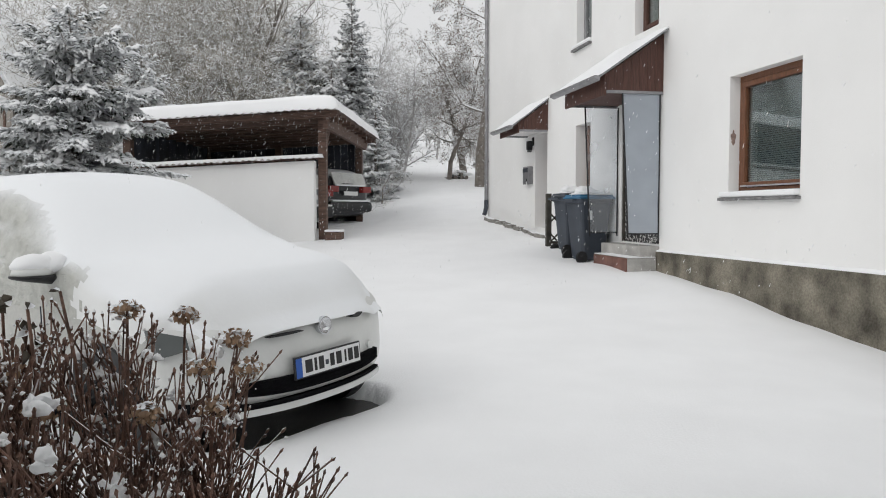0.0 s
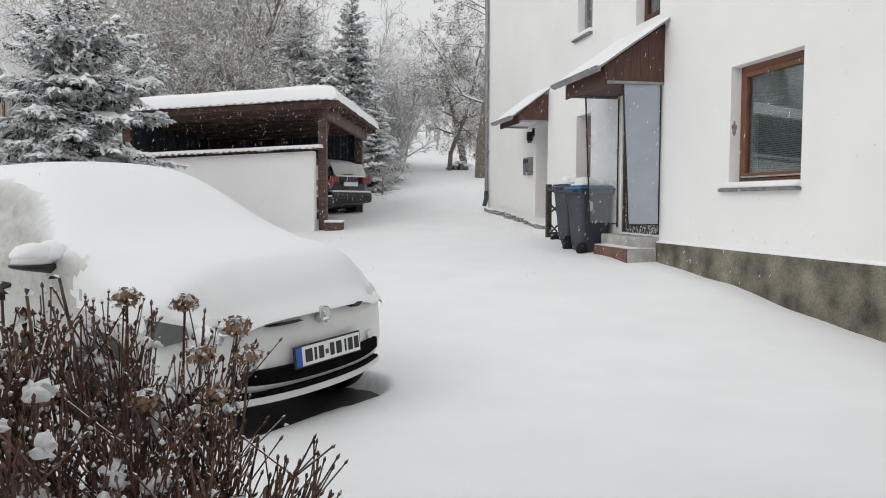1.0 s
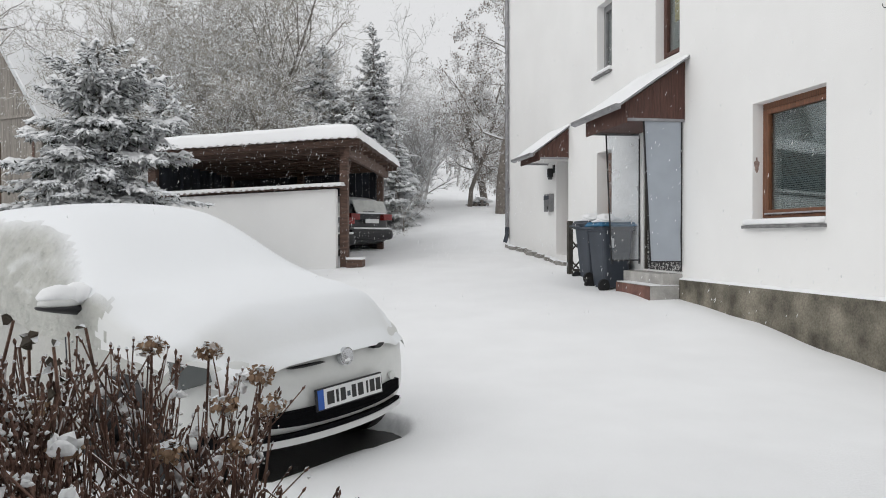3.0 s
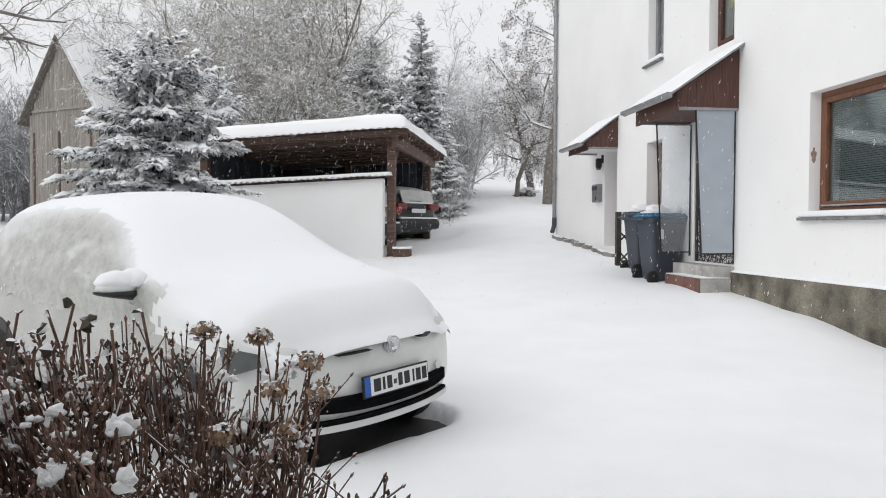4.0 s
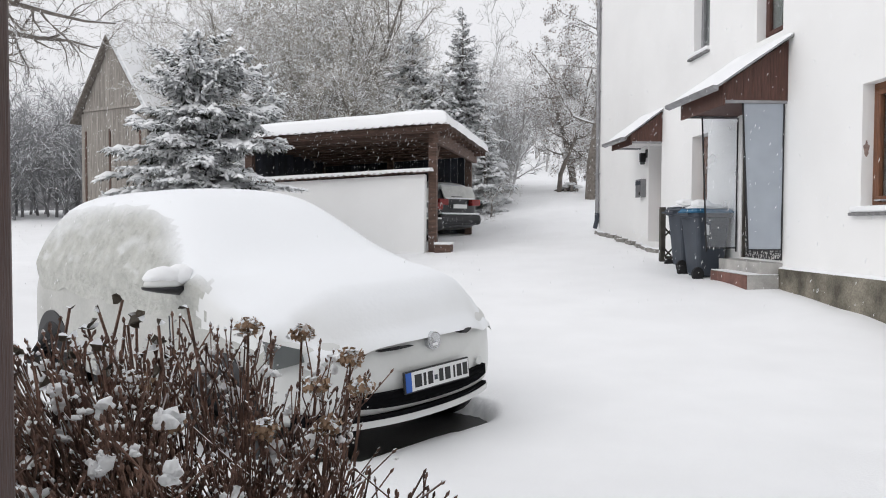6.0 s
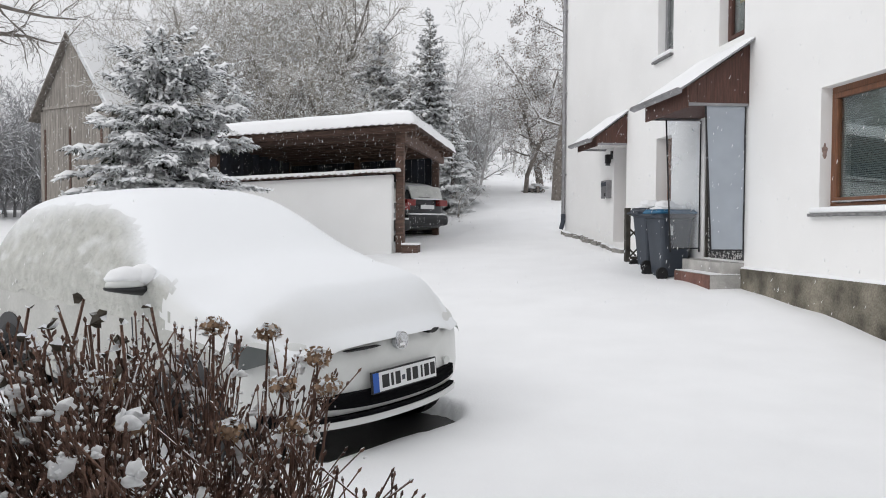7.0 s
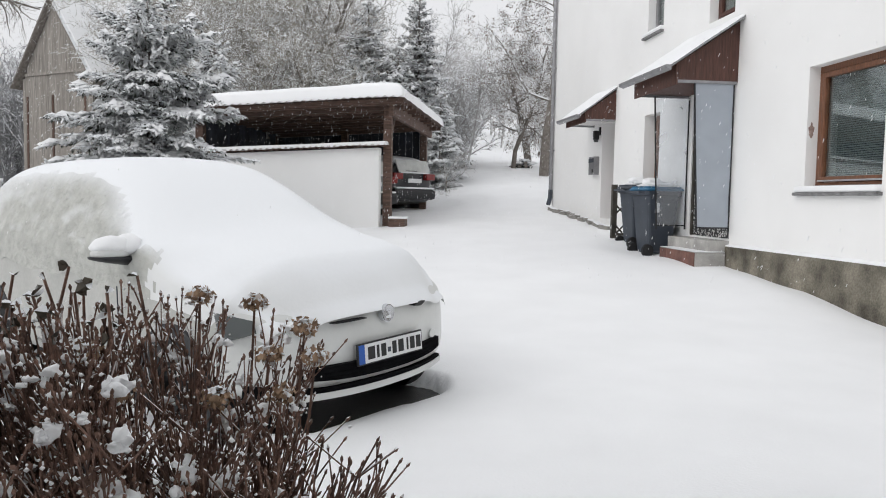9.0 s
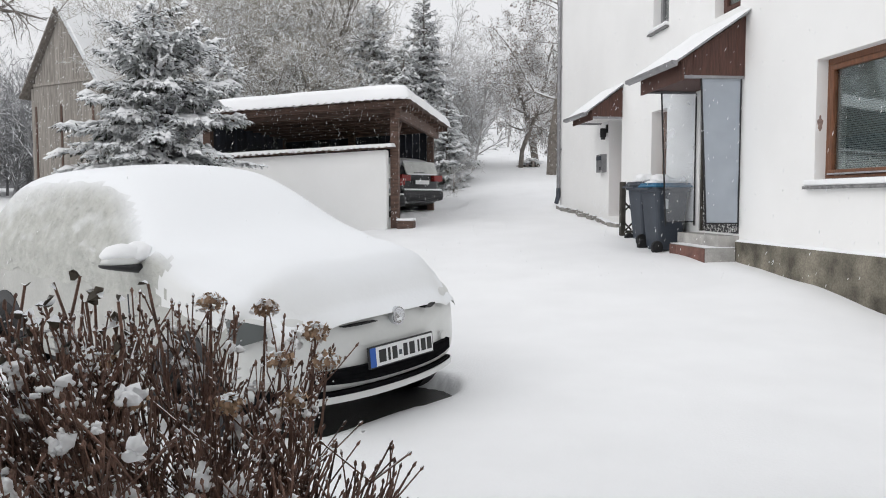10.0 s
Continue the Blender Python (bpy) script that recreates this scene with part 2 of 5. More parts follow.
def boxes(specs, bevel=0.0):
    """One bmesh of boxes given as (x0, x1, y0, y1, z0, z1)."""
    bm = bmesh.new()
    for x0, x1, y0, y1, z0, z1 in specs:
        m = Matrix.Translation(((x0 + x1) / 2, (y0 + y1) / 2, (z0 + z1) / 2)) @ Matrix.Diagonal((x1 - x0, y1 - y0, z1 - z0, 1))
        bmesh.ops.create_cube(bm, size=1, matrix=m)
    if bevel:
        bmesh.ops.bevel(bm, geom=list(bm.edges), offset=bevel, segments=2, affect='EDGES', profile=0.6)
    return bm


def box(x0, x1, y0, y1, z0, z1, bevel=0.0):
    return boxes([(x0, x1, y0, y1, z0, z1)], bevel)


def prism(outline, axis, a, b, bevel=0.0):
    """An outline of pairs, pushed from a to b along axis."""
    bm = bmesh.new()
    put = {"x": lambda p, t: (t, p[0], p[1]), "y": lambda p, t: (p[0], t, p[1]), "z": lambda p, t: (p[0], p[1], t)}[axis]
    lo = [bm.verts.new(put(p, a)) for p in outline]
    hi = [bm.verts.new(put(p, b)) for p in outline]
    k = len(outline)
    bm.faces.new(lo)
    bm.faces.new(hi[::-1])
    for i in range(k):
        bm.faces.new((lo[i], hi[i], hi[(i + 1) % k], lo[(i + 1) % k]))
    if bevel:
        bmesh.ops.bevel(bm, geom=list(bm.edges), offset=bevel, segments=2, affect='EDGES')
    return bm


class Tubes:
    """Collects tapered tubes along polylines into one mesh."""

    def __init__(self):
        self.v, self.f = [], []

    def add(self, pts, radii, sides=3):
        base = len(self.v)
        k = len(pts)
        if sides == 2:                        # far twigs: a single thin blade
            u = (pts[-1] - pts[0]).orthogonal().normalized()
            u.rotate(Matrix.Rotation(base * 0.7, 3, (pts[-1] - pts[0]).normalized()))
            for p, r in zip(pts, radii):
                self.v += [p + u * r, p - u * r]
            self.f += [(base + 2 * i, base + 2 * i + 1, base + 2 * i + 3, base + 2 * i + 2) for i in range(k - 1)]
            return
        for i, (p, r) in enumerate(zip(pts, radii)):
            d = pts[min(i + 1, k - 1)] - pts[max(i - 1, 0)]
            if d.length < 1e-9:
                d = Vector((0, 0, 1))
            u = d.orthogonal().normalized()
            w = d.normalized().cross(u)
            for s in range(sides):
                a = 2 * math.pi * s / sides
                self.v.append(p + u * (r * math.cos(a)) + w * (r * math.sin(a)))
        for i in range(k - 1):
            for s in range(sides):
                a, b = base + i * sides + s, base + i * sides + (s + 1) % sides
                self.f.append((a, b, b + sides, a + sides))

    def make(self, name, material, parent=None, label="", smooth=False):
        return raw(name, self.v, self.f, material, parent, label, smooth)


def blob(bm, centre, size, rng, seg=2, rough=0.25, flat=1.0):
    """A lumpy clump added to bm."""
    r = bmesh.ops.create_icosphere(bm, subdivisions=seg, radius=1)
    off = Vector((rng.uniform(-50, 50), rng.uniform(-50, 50), 0))
    for v in r["verts"]:
        s = 1 + rough * 2 * noise.noise(v.co * 1.7 + off)
        v.co = Vector((v.co.x * size[0] * s, v.co.y * size[1] * s, v.co.z * size[2] * s * (flat if v.co.z < 0 else 1))) + Vector(centre)


def smoothstep(a, b, t):
    t = min(1, max(0, (t - a) / (b - a)))
    return t * t * (3 - 2 * t)


# ---- ground ----
RISE_Y = [-60, 0, 5, 7.6, 10.5, 12.6, 16, 20.6, 24, 32, 50, 70, 120, 400]
RISE_Z = [-0.3, -0.02, -0.03, 0.09, 0.36, 0.56, 0.78, 1.12, 1.60, 2.55, 4.1, 7.0, 13.0, 26.0]
CAR_X, CAR_Y, CAR_TURN = -1.224, 6.006, -47.2
CAR_CO, CAR_SI = math.cos(radians(CAR_TURN)), math.sin(radians(CAR_TURN))


def rise(y):
    return float(sum(w * np.interp(y + d, RISE_Y, RISE_Z) for d, w in ((-1.5, 0.25), (0, 0.5), (1.5, 0.25))))


def land(x, y):
    """Height of the snow surface."""
    k = 0.42 + 0.58 * smoothstep(-6, 7.0, x)
    z = rise(y) * (k if y > 0 else 1)
    z += 0.018 * noise.noise(Vector((x * 0.5, y * 0.5, 3))) + 0.006 * noise.noise(Vector((x * 2.1, y * 2.1, 7)))
    if y < 14:
        z += smoothstep(3.6, 5.3, x) * (float(np.interp(y, (4, 6, 7, 8.5, 10.5, 13), (-0.11, -0.06, -0.005, 0.055, 0.025, 0.03))) + 0.02 * noise.noise(Vector((0, y * 0.9, 5))))
    z -= 0.11 * math.exp(-((x - 4.85) / 0.55) ** 2 - ((y - 12.25) / 0.65) ** 2)    # trodden hollow by the bins
    px, py = (x - 0.76) * 0.967 - (y - 17.18) * 0.254, (x - 0.76) * 0.254 + (y - 17.18) * 0.967
    if -8 < px < 3.6 and -0.3 < py < 7.5:       # the levelled floor under the carport
        z = min(z, 0.68 + 0.058 * py + 1.2 * smoothstep(0.3, 3.6, px) + 1.2 * smoothstep(5.6, 7.5, py))
    lx = (x - CAR_X) * CAR_CO + (y - CAR_Y) * CAR_SI
    ly = -(x - CAR_X) * CAR_SI + (y - CAR_Y) * CAR_CO
    edge = 0.05 * noise.noise(Vector((lx * 2.2, ly * 2.2, 1))) + 0.02 * noise.noise(Vector((lx * 7, ly * 7, 2)))
    # hollow shifted 0.10 to the car's left, its dark floor doubling as shadow
    corner = math.hypot(max(0, abs(lx) - 1.60), max(0, abs(ly - 0.10) - 0.46))
    return z - 0.24 * smoothstep(0, 0.13, 0.42 + edge - corner)


def spaced(*runs):
    out = []
    for a, b, k in runs:
        out += list(np.linspace(a, b, k, endpoint=False))
    return out + [runs[-1][1]]


gx = spaced((-160, -40, 14), (-40, -12, 24), (-12, -4, 24), (-4, 1.6, 96), (1.6, 6.5, 40), (6.5, 20, 14), (20, 160, 16))
gy = spaced((-50, -4, 10), (-4, 2.5, 20), (2.5, 9.2, 110), (9.2, 26, 70), (26, 70, 44), (70, 400, 30))
verts = [(x, y, land(x, y)) for y in gy for x in gx]
nx = len(gx)
faces = [(j * nx + i, j * nx + i + 1, (j + 1) * nx + i + 1, (j + 1) * nx + i) for j in range(len(gy) - 1) for i in range(nx - 1)]
ground = raw("ground", verts, faces, SNOW, smooth=True)
tagged(ground, "smooth untouched fresh snow lying over the sloping yard", "snow ground", kind="structure")

# bare asphalt; the strip past the car's left side stands in for shadow
bm = box(-2.2, 2.2, -1.0, 1.2, -0.02, 0.0)
asphalt = part("bare_asphalt", bm, ASPHALT)
asphalt.matrix_world = pose(CAR_X, CAR_Y, -0.115, 0, 0, CAR_TURN)
tagged(asphalt, "bare dark wet asphalt left clear beneath the parked car", "asphalt", kind="structure")


# ---- the white house ----
FX = 5.4            # plane of its front
Y_FAR, Y_NEAR = 20.5, -3.0
OPENINGS = [        # y0, y1, z0, z1, depth of reveal
    (7.34, 8.71, 1.47, 2.92, 0.14),
    (13.20, 13.92, 4.37, 5.65, 0.14),
    (10.62, 11.42, 4.02, 5.45, 0.14),
    (13.20, 13.92, 1.35, 2.88, 0.22),
    (15.57, 16.37, 0.90, 2.96, 0.34),
    (10.52, 11.86, 0.76, 2.98, 0.20),
]
ys = sorted({Y_NEAR, Y_FAR, *[o[0] for o in OPENINGS], *[o[1] for o in OPENINGS]})
zs = sorted({-0.4, 8.9, *[o[2] for o in OPENINGS], *[o[3] for o in OPENINGS]})
bm = bmesh.new()
for y0, y1 in zip(ys, ys[1:]):
    col = []
    for z0, z1 in zip(zs, zs[1:]):
        cy, cz = (y0 + y1) / 2, (z0 + z1) / 2
        if not any(o[0] < cy < o[1] and o[2] < cz < o[3] for o in OPENINGS):
            if col and abs(col[-1][1] - z0) < 1e-6:
                col[-1][1] = z1
            else:
                col.append([z0, z1])
    for z0, z1 in col:
        m = Matrix.Translation((FX + 0.2, (y0 + y1) / 2, (z0 + z1) / 2)) @ Matrix.Diagonal((0.4, y1 - y0, z1 - z0, 1))
        bmesh.ops.create_cube(bm, size=1, matrix=m)
bmesh.ops.remove_doubles(bm, verts=bm.verts, dist=1e-5)
wall_front = part("wall_front", bm, PLASTER)
tagged(wall_front, "white rendered front wall of the two-storey house", "wall", kind="structure")
bm = boxes([(FX + 0.4, 14.5, Y_FAR - 0.4, Y_FAR, -0.4, 8.9), (FX + 0.4, 14.5, Y_NEAR, Y_NEAR + 0.4, -0.4, 8.9), (14.5, 14.9, Y_NEAR, Y_FAR, -0.4, 8.9)])
tagged(part("wall_back", bm, PLASTER), "white rendered side and back walls of the house", "wall", kind="structure")
# unseen inner walls, the rooms' darkness put into their near-black colour
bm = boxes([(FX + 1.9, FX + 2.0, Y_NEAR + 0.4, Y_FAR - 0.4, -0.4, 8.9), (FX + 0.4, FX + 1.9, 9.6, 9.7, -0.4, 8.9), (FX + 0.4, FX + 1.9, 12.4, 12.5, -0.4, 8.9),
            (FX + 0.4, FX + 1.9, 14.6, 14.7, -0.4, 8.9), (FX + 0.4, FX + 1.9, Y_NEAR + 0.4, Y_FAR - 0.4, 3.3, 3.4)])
tagged(part("wall_inside", bm, DARK), "near-black inner walls added to keep the windows dark", "wall", kind="structure")
bm = prism([(4.8, 8.8), (10.0, 13.0), (15.4, 8.8), (15.4, 9.05), (10.0, 13.3), (4.8, 9.05)], "y", Y_NEAR - 0.4, Y_FAR + 0.4)
tagged(part("roof", bm, SNOW), "snow covered pitched roof of the house", "roof", kind="structure")

# plinth with a ledge of snow
def ledge(y):
    """How far the top of the plinth falls towards the near end."""
    return 0.003 * (10.5 - y)


bm = bmesh.new()
k = 60
for i in range(k):
    y0, y1 = Y_NEAR + (10.52 - Y_NEAR) * i / k, Y_NEAR + (10.52 - Y_NEAR) * (i + 1) / k
    d0, d1 = (0.06 + 0.010 * noise.noise(Vector((0, y * 1.7, 0))) for y in (y0, y1))
    q = [bm.verts.new(c) for c in ((FX - d0, y0, -0.4), (FX - d1, y1, -0.4), (FX - d1, y1, 0.655 + ledge(y1)), (FX - d0, y0, 0.655 + ledge(y0)), (FX - 0.002, y0, 0.670 + ledge(y0)), (FX - 0.002, y1, 0.670 + ledge(y1)))]
    bm.faces.new((q[0], q[1], q[2], q[3]))
    bm.faces.new((q[3], q[2], q[5], q[4]))
bmesh.ops.remove_doubles(bm, verts=bm.verts, dist=1e-4)
tagged(part("plinth", bm, PLINTH, smooth=False), "stained grey rough concrete plinth along the house front", "plinth", kind="structure")
bm = bmesh.new()
prev = None
for i in range(181):
    y = Y_NEAR + (10.50 - Y_NEAR) * i / 180
    h = 0.010 + 0.008 * noise.noise(Vector((3, y * 2.3, 0)))
    o = 0.062 + 0.008 * noise.noise(Vector((8, y * 3.1, 0)))
    row = [bm.verts.new(c) for c in ((FX - o, y, 0.656 + ledge(y)), (FX - o - 0.002, y, 0.660 + ledge(y) + h * 0.4), (FX - 0.045, y, 0.664 + ledge(y) + h), (FX - 0.001, y, 0.675 + ledge(y) + h * 1.5))]
    if prev:
        for a in range(3):
            bm.faces.new((prev[a], prev[a + 1], row[a + 1], row[a]))
    prev = row
tagged(part("ledge_snow", bm, SNOW, smooth=True), "thin ridge of snow lying on the plinth ledge", "snow", kind="structure")


def window(name, o, label, sill=True, blind=False, curtain=False, frame_mat=FRAME_WOOD):
    """A wooden window set back in its reveal."""
    y0, y1, z0, z1, depth = o
    w = thing(name, Matrix.Translation((FX + depth, (y0 + y1) / 2, z0)), label, "window", kind="structure")
    h, b = z1 - z0, (y1 - y0) / 2
    t = 0.075
    fr = [(0, 0.07, -b, b, h - t, h), (0, 0.07, -b, b, 0, t), (0, 0.07, -b, -b + t, t, h - t), (0, 0.07, b - t, b, t, h - t)]
    part("window_frame", boxes(fr, 0.006), frame_mat, w)
    s = t + 0.006
    u = 0.06
    sash = [(-0.018, 0.05, -b + s, b - s, h - s - u, h - s), (-0.018, 0.05, -b + s, b - s, s, s + u), (-0.018, 0.05, -b + s, -b + s + u, s + u, h - s - u), (-0.018, 0.05, b - s - u, b - s, s + u, h - s - u)]
    part("sash", boxes(sash, 0.008), frame_mat, w)
    g = part("pane", box(0.02, 0.026, -b + s + u, b - s - u, s + u, h - s - u), GLASS, w)
    g.visible_shadow = False
    g = part("inner_pane", box(0.038, 0.043, -b + s + u, b - s - u, s + u, h - s - u), GLASS, w)
    g.visible_shadow = False
    if blind:
        # slats run full height; the upper ones' grey replaces the reflected sky
        slats = boxes([(0.10, 0.125, -b + 0.1, b - 0.1, zz, zz + 0.017) for zz in np.arange(0.14, h - 0.1, 0.026)])
        part("blind", slats, BLIND, w, "grey venetian blind, its upper half in place of the sky reflection")
        part("rain_bar", boxes([(-0.035, -0.012, -b + s, b - s, s + 0.002, s + 0.022), (-0.03, -0.003, -b, b, 0.02, 0.04)], 0.004), CHROME, w, "aluminium drip bar")
    if curtain:
        part("curtain", box(0.10, 0.12, -b + 0.02, b - 0.18, 0.62, h - 0.1, 0.004), CURTAIN, w, "yellow curtain")
    if sill:
        part("window_sill", box(-depth - 0.07, 0, -b - 0.02, b + 0.14, -0.085, -0.048, 0.006), STONE, w, "grey stone sill")
        bm = box(-depth - 0.062, -0.02, -b + 0.01, b + 0.13, -0.047, 0.028, 0.022)
        part("sill_snow", bm, SNOW, w, "strip of snow", smooth=True)
    return w


window("window_1", OPENINGS[0], "brown wooden window with a closed grey blind behind glass", blind=True)
window("window_2", OPENINGS[1], "narrow upstairs window with dark glass and grey sill", frame_mat=ZINC)
window("window_3", OPENINGS[2], "upstairs window with yellow curtain above the porch roof", sill=False, curtain=True, frame_mat=WOOD)
window("window_4", OPENINGS[3], "narrow brown wooden window in a deep white reveal", sill=False)

# chipped render on the window reveal
bm = bmesh.new()
rim = [(math.cos(a) * (0.035 + 0.012 * math.sin(a * 5)), math.sin(a) * (0.085 + 0.02 * math.cos(a * 4))) for a in np.linspace(0, 2 * math.pi, 15)[:-1]]
bm.faces.new([bm.verts.new((x, 0, z)) for x, z in rim])
chip = part("chipped_render", bm, surface("bare_brick_grey_pink", (0.34, 0.25, 0.22), 0.9, 0.3, 20, 90, 0.4))
chip.location = (FX + 0.055, 8.71 - 0.003, 2.17)
tagged(chip, "patch of chipped render showing pale brick", "damage", kind="structure")

for y, z in ((6.47, 3.45),):
    h = thing("wall_hook", Matrix.Translation((FX, y, z)), "small dark metal hook in the white wall", "hook", "hooks on the house wall")
    t = Tubes()
    t.add([Vector((0.02, 0, 0)), Vector((-0.04, 0, 0)), Vector((-0.055, 0, 0.012)), Vector((-0.055, 0, 0.035))], [0.005, 0.005, 0.005, 0.004], 6)
    t.make("shaft", BLACK, h)
    part("rosette", box(-0.006, -0.001, -0.012, 0.012, -0.012, 0.012, 0.002), ZINC, h)

# doors
door = thing("door_1", Matrix.Translation((FX + 0.05, 11.19, 0.76)), "dark entrance door with pale speckled ornament", "door", kind="structure")
part("door_leaf", box(0, 0.05, -0.66, 0.66, 0.0, 2.2), SPECKLE, door)
part("door_frame", boxes([(-0.03, 0.06, -0.67, -0.61, 0, 2.22), (-0.03, 0.06, 0.61, 0.67, 0, 2.22), (-0.03, 0.06, -0.61, 0.61, 2.15, 2.22)], 0.005), TRELLIS_WOOD, door)
door = thing("door_2", Matrix.Translation((FX + 0.34, 15.97, 0.90)), "brown wooden side door in a deep reveal", "door", kind="structure")
part("door_leaf", box(0, 0.05, -0.39, 0.39, 0, 2.05, 0.004), WOOD, door)
part("door_handle", box(-0.05, -0.001, -0.30, -0.18, 1.0, 1.03, 0.008), CHROME, door, "chrome handle")


def canopy(name, y_near, y_far, z_wall, x_out, z_out, z_base, label, roof_over=0.06, soffit=None):
    """A lean-to porch roof with boarded sides."""
    c = thing(name, Matrix.Translation((FX, y_near, z_base)), label, "porch roof")
    L = y_far - y_near
    d = FX - x_out
    top, low = z_wall - z_base, z_out - z_base
    nb = 7
    for s, y in (("near", 0.0), ("far", L - 0.03)):
        for i in range(nb):
            a, b = d * i / nb, d * (i + 1) / nb - 0.003
            ha, hb = top + (low - top) * a / d - 0.03, top + (low - top) * b / d - 0.03
            part("side_board", prism([(-a, 0.02), (-b, 0.02), (-b, max(0.05, hb)), (-a, max(0.05, ha))], "y", y, y + 0.03 + 0.002 * (i % 2)), WOOD, c)
    part("bottom_rail", boxes([(-d, -0.01, -0.012, 0.04, -0.01, 0.03), (-d, -0.01, L - 0.04, L + 0.012, -0.01, 0.03)], 0.004), ZINC, c, "grey metal rail")
    part("fascia", box(-d - 0.03, -d, 0, L, -0.04, low + 0.01, 0.004), WOOD, c)
    part("soffit", box(-d, -0.01, 0.04, L - 0.04, 0.03, 0.05), soffit or WOOD, c)
    slope = (top - low) / d
    o = 0.16
    part("roof_deck", prism([(-0.005, top), (-d - o, low - slope * o), (-d - o, low - slope * o + 0.035), (-0.005, top + 0.035)], "y", -roof_over, L + roof_over), ZINC, c, "dark roofing sheet")
    bm = bmesh.new()
    rows = []
    nu, nv = 22, 16
    for i in range(nu + 1):
        row = []
        for j in range(nv + 1):
            u, v = i / nu, j / nv
            x = -0.004 - (d + o) * u
            y = -roof_over - 0.01 + (L + 2 * roof_over + 0.02) * v
            e = min(1, min(u * 8 + 0.5, (1 - u) * 9, v * 9, (1 - v) * 9))
            z = top - slope * (-x) + 0.036 + 0.042 * math.sqrt(max(0, e)) + 0.012 * noise.noise(Vector((x * 4, y * 4, y_near)))
            row.append(bm.verts.new((x, y, z)))
        rows.append(row)
    for i in range(nu):
        for j in range(nv):
            bm.faces.new((rows[i][j], rows[i + 1][j], rows[i + 1][j + 1], rows[i][j + 1]))
    part("roof_snow", bm, SNOW, c, "even layer of snow", smooth=True)
    part("gutter", prism([(-d - o - 0.08, low - slope * o - 0.02), (-d - o + 0.0, low - slope * o - 0.05), (-d - o + 0.0, low - slope * o + 0.02), (-d - o - 0.08, low - slope * o + 0.03)], "y", -roof_over, L + roof_over, 0.006), ZINC, c, "zinc gutter")
    return c


canopy("porch_roof", 10.45, 12.06, 3.87, 4.51, 3.262, 2.97, "brown boarded porch roof with snow over the entrance", 0.15)
canopy("porch_roof", 15.54, 16.95, 3.61, 4.77, 3.14, 2.94, "smaller brown boarded porch roof with snow over the side door", soffit=REVEAL)


def wind_sheet(y, x_in, x_out, z_top, z_bot, lean, film, label):
    """Milky film stretched between two dark rods, hung at a porch side."""
    s = thing("wind_screen", Matrix.Translation((FX, y, z_bot)), label, "wind screen", "wind screens of the porch")
    h = z_top - z_bot
    a, b = x_in - FX, x_out - FX
    bm = bmesh.new()
    nu, nv = 8, 14
    g = [[bm.verts.new((a + (b + lean * (1 - j / nv) - a) * i / nu, 0.012 * noise.noise(Vector((i * 0.5, j * 0.35, y))), h * j / nv)) for i in range(nu + 1)] for j in range(nv + 1)]
    for j in range(nv):
        for i in range(nu):
            bm.faces.new((g[j][i], g[j][i + 1], g[j + 1][i + 1], g[j + 1][i]))
    part("film", bm, film, s, smooth=True)
    for x0, x1 in ((a, a), (b + lean, b)):
        t = Tubes()
        t.add([Vector((x0, 0, -0.06)), Vector(((x0 + x1) / 2, 0.004, h / 2)), Vector((x1, 0, h))], [0.013] * 3, 6)
        t.make("rod", BLACK, s)
    t = Tubes()
    t.add([Vector((a, 0, 0)), Vector((b + lean, 0, 0))], [0.011, 0.011], 6)
    t.make("bottom_bar", BLACK, s)
    return s


wind_sheet(10.47, 5.36, 4.77, 2.96, 0.92, 0.11, FILM_GREY, "milky plastic film between dark rods beside the entrance")
wind_sheet(11.95, 5.37, 4.79, 2.96, 0.90, 0.10, FILM, "milky plastic film screen hanging behind the bins")

# door steps
st = thing("door_step", Matrix.Translation((FX, 10.45, 0.3)), "red-brown tiled door step with snow on its tread", "step")
part("core", box(-0.53, -0.07, 0.012, 1.24, -0.05, 0.265, 0.008), CONCRETE, st, "pale concrete end")
for i in range(5):
    part("tile", box(-0.548, -0.531, 0.01 + i * 0.246, 0.01 + (i + 1) * 0.246 - 0.006, 0.0, 0.26, 0.003), BRICK, st)
part("tread_snow", box(-0.54, -0.08, 0.0, 1.235, 0.266, 0.280, 0.010), SNOW, st, "thin snow", smooth=True)
st = part("upper_door_step", box(FX - 0.32, FX - 0.001, 10.50, 11.92, 0.50, 0.735, 0.01), CONCRETE)
tagged(st, "grey concrete upper step below the entrance door", "step")

# downpipe at the far corner
dp = thing("downpipe", Matrix.Translation((FX - 0.07, 20.42, 1.2)), "grey zinc downpipe at the house corner", "downpipe")
t = Tubes()
t.add([Vector((0, 0, z)) for z in (0.35, 2, 4, 7.6)], [0.05] * 4, 10)
t.make("pipe", ZINC, dp, smooth=True)
t = Tubes()
t.add([Vector((0, 0, 0.36)), Vector((0, 0, 0.15)), Vector((-0.06, -0.02, -0.05))], [0.06, 0.062, 0.06], 10)
t.make("standpipe", BIN_GREY, dp, smooth=True)
for z in (1.4, 3.6, 5.8):
    part("bracket", box(-0.06, 0.068, -0.06, 0.06, z, z + 0.03, 0.004), ZINC, dp)

